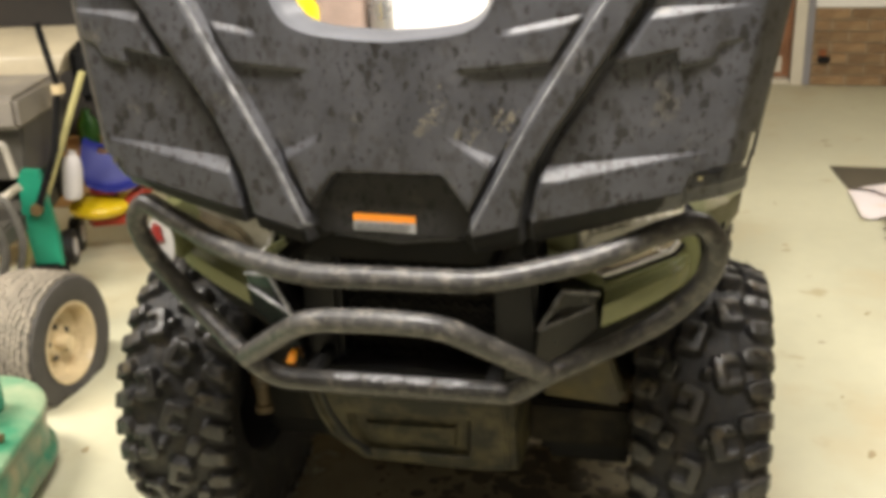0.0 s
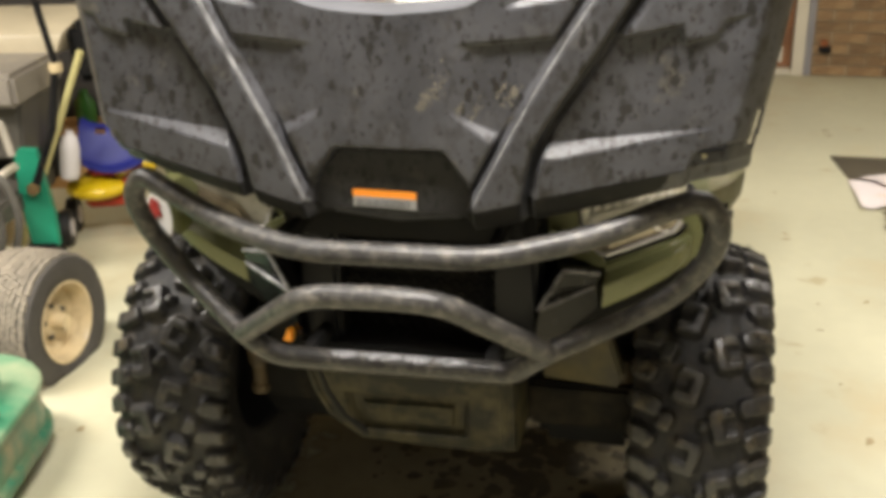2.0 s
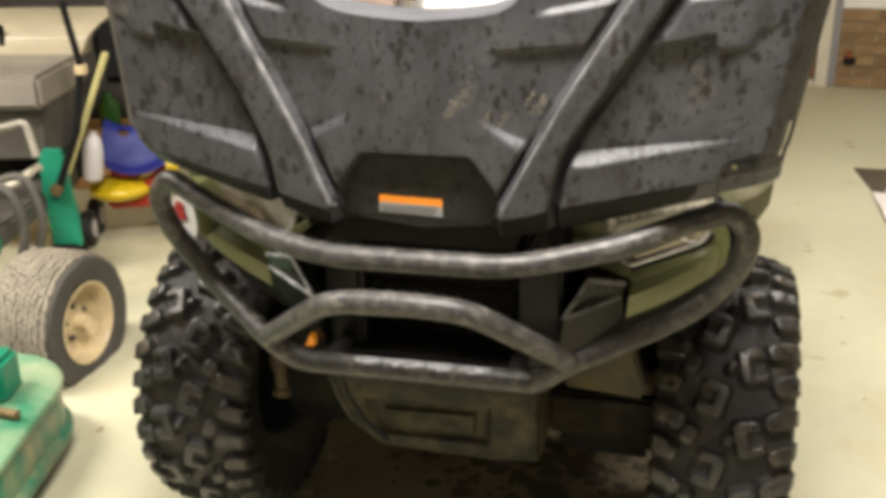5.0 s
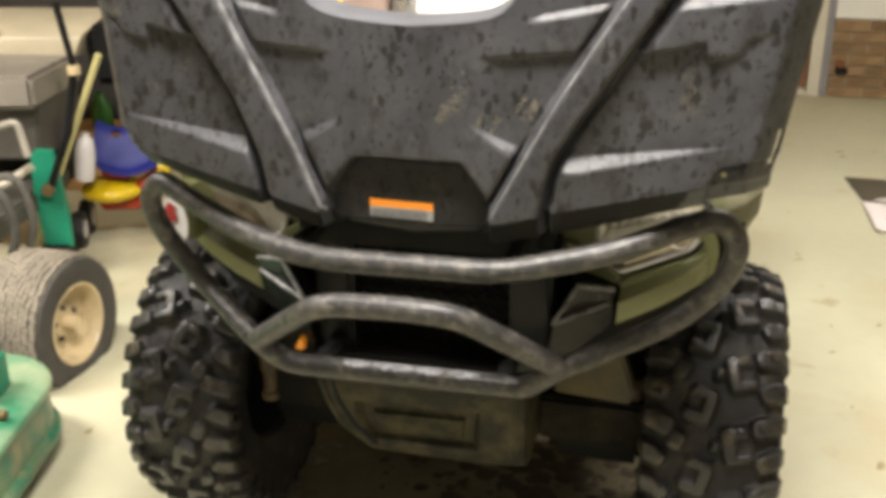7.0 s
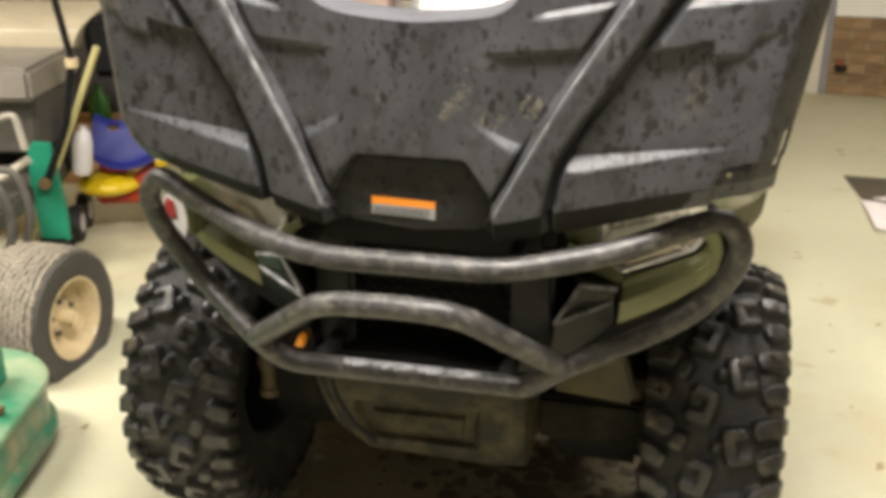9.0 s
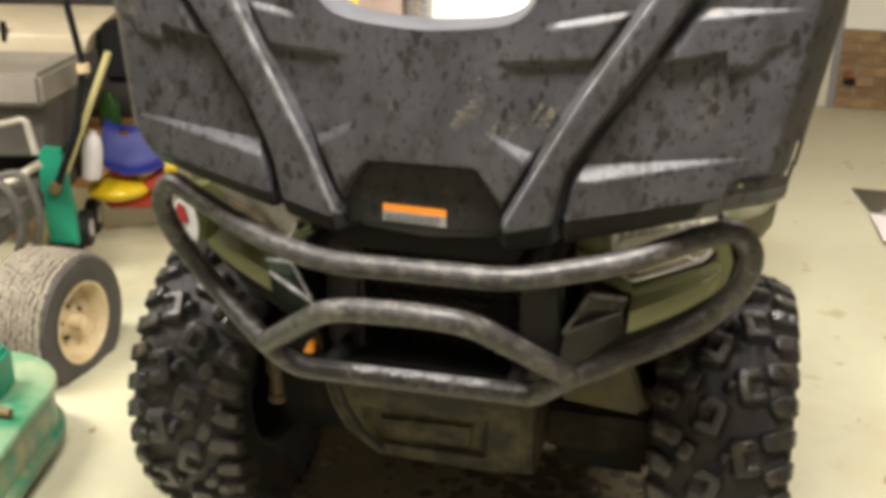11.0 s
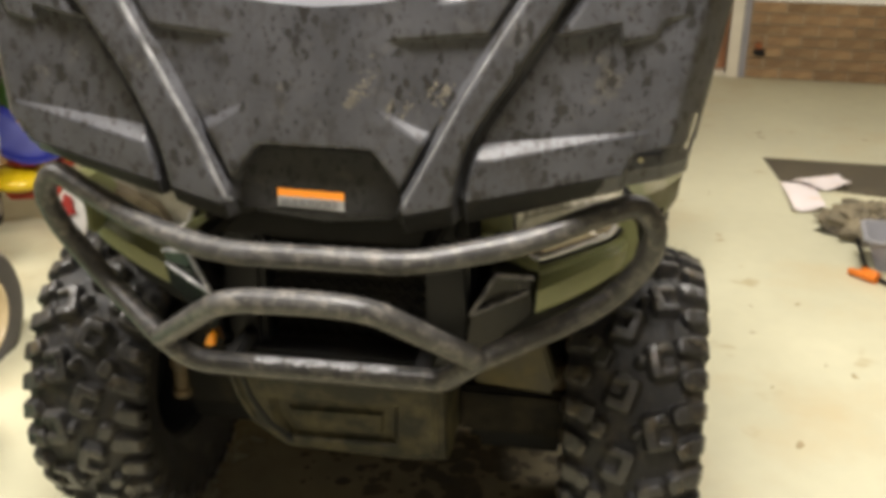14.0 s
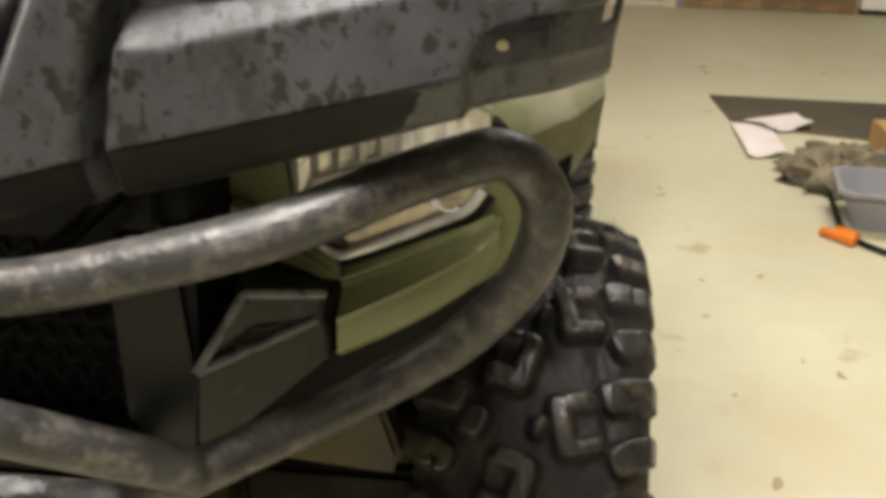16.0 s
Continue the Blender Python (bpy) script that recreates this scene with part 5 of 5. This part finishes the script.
tpart("hose", tube(bmesh.new(), fillet([(-1.46, 2.86, 0.26), (-1.41, 2.84, 0.47), (-1.30, 2.84, 0.50), (-1.262, 2.84, 0.36), (-1.30, 2.84, 0.24)], 0.10), 0.012, 10), mat("dusty_hose", (0.10, 0.092, 0.075), 0.7, var=0.35, scale=12), "dusty grey rubber hose")
tpart("hose", tube(bmesh.new(), fillet([(-1.52, 2.75, 0.40), (-1.40, 2.72, 0.43), (-1.35, 2.72, 0.33), (-1.40, 2.74, 0.24), (-1.52, 2.75, 0.27)], 0.07), 0.010, 10), MGREEN2, "green painted rod")
tpart("lever", tube(bmesh.new(), [(-1.252, 3.2, 0.95), (-1.222, 3.2, 0.75)], 0.011, 10), DARK, "black control lever")
tpart("lever", tube(bmesh.new(), [(-1.228, 3.205, 0.725), (-1.262, 3.19, 0.54), (-1.345, 3.17, 0.345)], 0.013, 10), BLACK, "black lower lever")
tpart("lever_knuckle", lathe(bmesh.new(), [(0.0, -0.015), (0.02, -0.015), (0.022, 0.0), (0.02, 0.015), (0.0, 0.015)], 16, "z", Matrix.Translation((-1.222, 3.2, 0.738))), TANRIM, "pale knuckle")
tpart("lever_knuckle", lathe(bmesh.new(), [(0.0, -0.012), (0.02, -0.012), (0.02, 0.012), (0.0, 0.012)], 14, "y", Matrix.Translation((-1.348, 3.165, 0.345))), BRASS)
tpart("crossbar", tube(bmesh.new(), [(-1.60, 3.1, 0.385), (-1.46, 3.1, 0.385), (-1.37, 3.12, 0.44)], 0.014, 8), CREAM, "pale crossbar")

# bits standing behind
bm = tube(bmesh.new(), [(-1.212, 3.42, 0.75), (-1.343, 3.42, 0.464), (-1.55, 3.38, 0.0)], 0.012, 10)
thing("broom_pole", bm, POLE, "pale yellow pole leaning on the tractor", "pole", smooth=60)
bm = lathe(bmesh.new(), [(0.0, 0.0), (0.030, 0.0), (0.036, 0.02), (0.036, 0.11), (0.028, 0.15), (0.014, 0.165), (0.014, 0.175), (0.0, 0.176)], 22, "z", Matrix.Translation((-1.335, 3.46, 0.290)) @ Matrix.Rotation(radians(8), 4, "Y"))
tpart("fuel_bottle", bm, JUG, "greyish white plastic bottle strapped to the frame")
tpart("bottle_strap", box(bmesh.new(), -1.46, -1.40, 3.40, 3.48, 0.33, 0.36, 0.004), DARK)
bm = lathe(bmesh.new(), [(0.0, 0.0), (0.046, 0.0), (0.05, 0.01), (0.05, 0.11), (0.022, 0.15), (0.02, 0.172), (0.0, 0.174)], 22)
thing("green_bottle", bm, BOTTLE, "green bottle on a brown box", "bottle", at=pose(-1.575, 4.40, 0.2505) @ Matrix.Scale(0.92, 4))
thing("carton", box(bmesh.new(), -1.76, -1.40, 4.26, 4.56, 0.0, 0.25, 0.004), CARD, "brown carton behind the ride-on toy", "box")
thing("orange_box", box(bmesh.new(), -2.25, -1.82, 4.15, 4.5, 0.0, 0.68, 0.006), mat("orange_card", (0.62, 0.26, 0.03), 0.7), "tall orange box beyond the tractor", "box")

# Made-up box that fills the dark area above the tractor hood.
thing("storage_bin", box(bmesh.new(), -2.35, -1.32, 4.62, 4.86, 0.0, 1.12, 0.02), mat("backdrop_grey", (0.035, 0.032, 0.028), 0.6, var=0.3, scale=4), "dark box added as backdrop behind the garden tractor", "bin")

# ride-on toy
toy = empty("ride_on_toy", pose(-1.27, 3.62, 0, 0, 0, 8), "red and yellow ride-on toy with a blue seat", "toy")
bm = bmesh.new()
rows = []
for k in range(11):
    v = k / 10
    back = ss(0.0, 0.35, 1 - v)
    y = 0.10 - 0.02 * v + 0.0
    rows.append([(0.092 * u * (1 + 0.2 * v) + 0.06 * max(0, v - 0.5) + 0.026, 0.06 - 0.16 * v + 0.02 * u * u, 0.430 - 0.225 * ss(0, 0.75, v) * 0.62 - 0.012 + 0.03 * u * u + 0.012 * max(0, v - 0.7)) for u in [-1 + i / 5 for i in range(11)]])
loft(bm, rows)
bm.faces.ensure_lookup_table()
bmesh.ops.delete(bm, geom=[bm.faces[10 + i] for i in (3, 4)], context="FACES")
bmesh.ops.solidify(bm, geom=bm.faces[:], thickness=0.012)
part("seat", bm, BLUE, toy, "blue moulded plastic seat", smooth=60)
bm = bmesh.new()
bmesh.ops.create_uvsphere(bm, u_segments=28, v_segments=14, radius=1.0, matrix=Matrix.Translation((-0.02, 0.0, 0.208)) @ Matrix.Diagonal((0.12, 0.125, 0.045, 1)))
part("body", bm, YELLOW, toy, "yellow plastic body")
part("seat_post", box(bmesh.new(), -0.05, 0.06, -0.05, 0.06, 0.24, 0.30, 0.02), REDP, toy, "red seat post")
part("undercarriage", box(bmesh.new(), -0.07, 0.12, -0.05, 0.10, 0.135, 0.172, 0.012), REDP, toy, "red plastic undercarriage")
part("fender", tube(bmesh.new(), [(0.06, -0.03, 0.20), (0.13, -0.02, 0.25), (0.17, 0.0, 0.275)], 0.026, 12), REDP, toy, "red front piece")
part("light", tube(bmesh.new(), [(0.155, -0.035, 0.292), (0.20, -0.03, 0.292)], 0.024, 12), YELLOW, toy, "yellow knob")
for x, y in ((-0.15, -0.06), (-0.15, 0.09), (0.19, -0.06), (0.19, 0.09)):
    wm = lathe(bmesh.new(), [(0.0, -0.022), (0.045, -0.022), (0.066, -0.02), (0.07, 0.0), (0.066, 0.02), (0.045, 0.022), (0.0, 0.022)], 26, "x", Matrix.Translation((x, y, 0.0705)))
    w_ = part("wheel", wm, RUBBER, toy, "black toy wheel")
    part("hubcap", lathe(bmesh.new(), [(0.0, -0.025), (0.034, -0.025), (0.036, -0.0225), (0.036, 0.0225), (0.034, 0.025), (0.0, 0.025)], 20, "x", Matrix.Translation((x, y, 0.0705))), JUG, w_, "white hub")

# ---- bricks of the far wall, last ----
random.seed(2)
brick_data = []
for k in range(6):
    bm = box(bmesh.new(), 0, 0.194, -0.004, 0.03, 0, 0.057, 0.0022)
    for v in bm.verts:
        v.co += Vector([random.uniform(-0.0012, 0.0012) for _ in range(3)])
    brick_data.append(mesh_of("brick", bm, BRICK, 30))
half_data = mesh_of("brick", box(bmesh.new(), 0, 0.093, -0.004, 0.03, 0, 0.057, 0.0022), BRICK, 30)
for course in range(7):
    z = 0.004 + course * 0.0677
    x = 0.004
    first = course % 2
    while x < 0.90:
        short = first or x + 0.194 > 0.928
        if short and x + 0.093 > 0.93:
            break
        ob = new("brick", half_data if short else random.choice(brick_data))
        ob.parent = base
        ob.location = (x, random.uniform(0.0, 0.003), z)
        x += 0.104 if short else 0.204
        first = 0
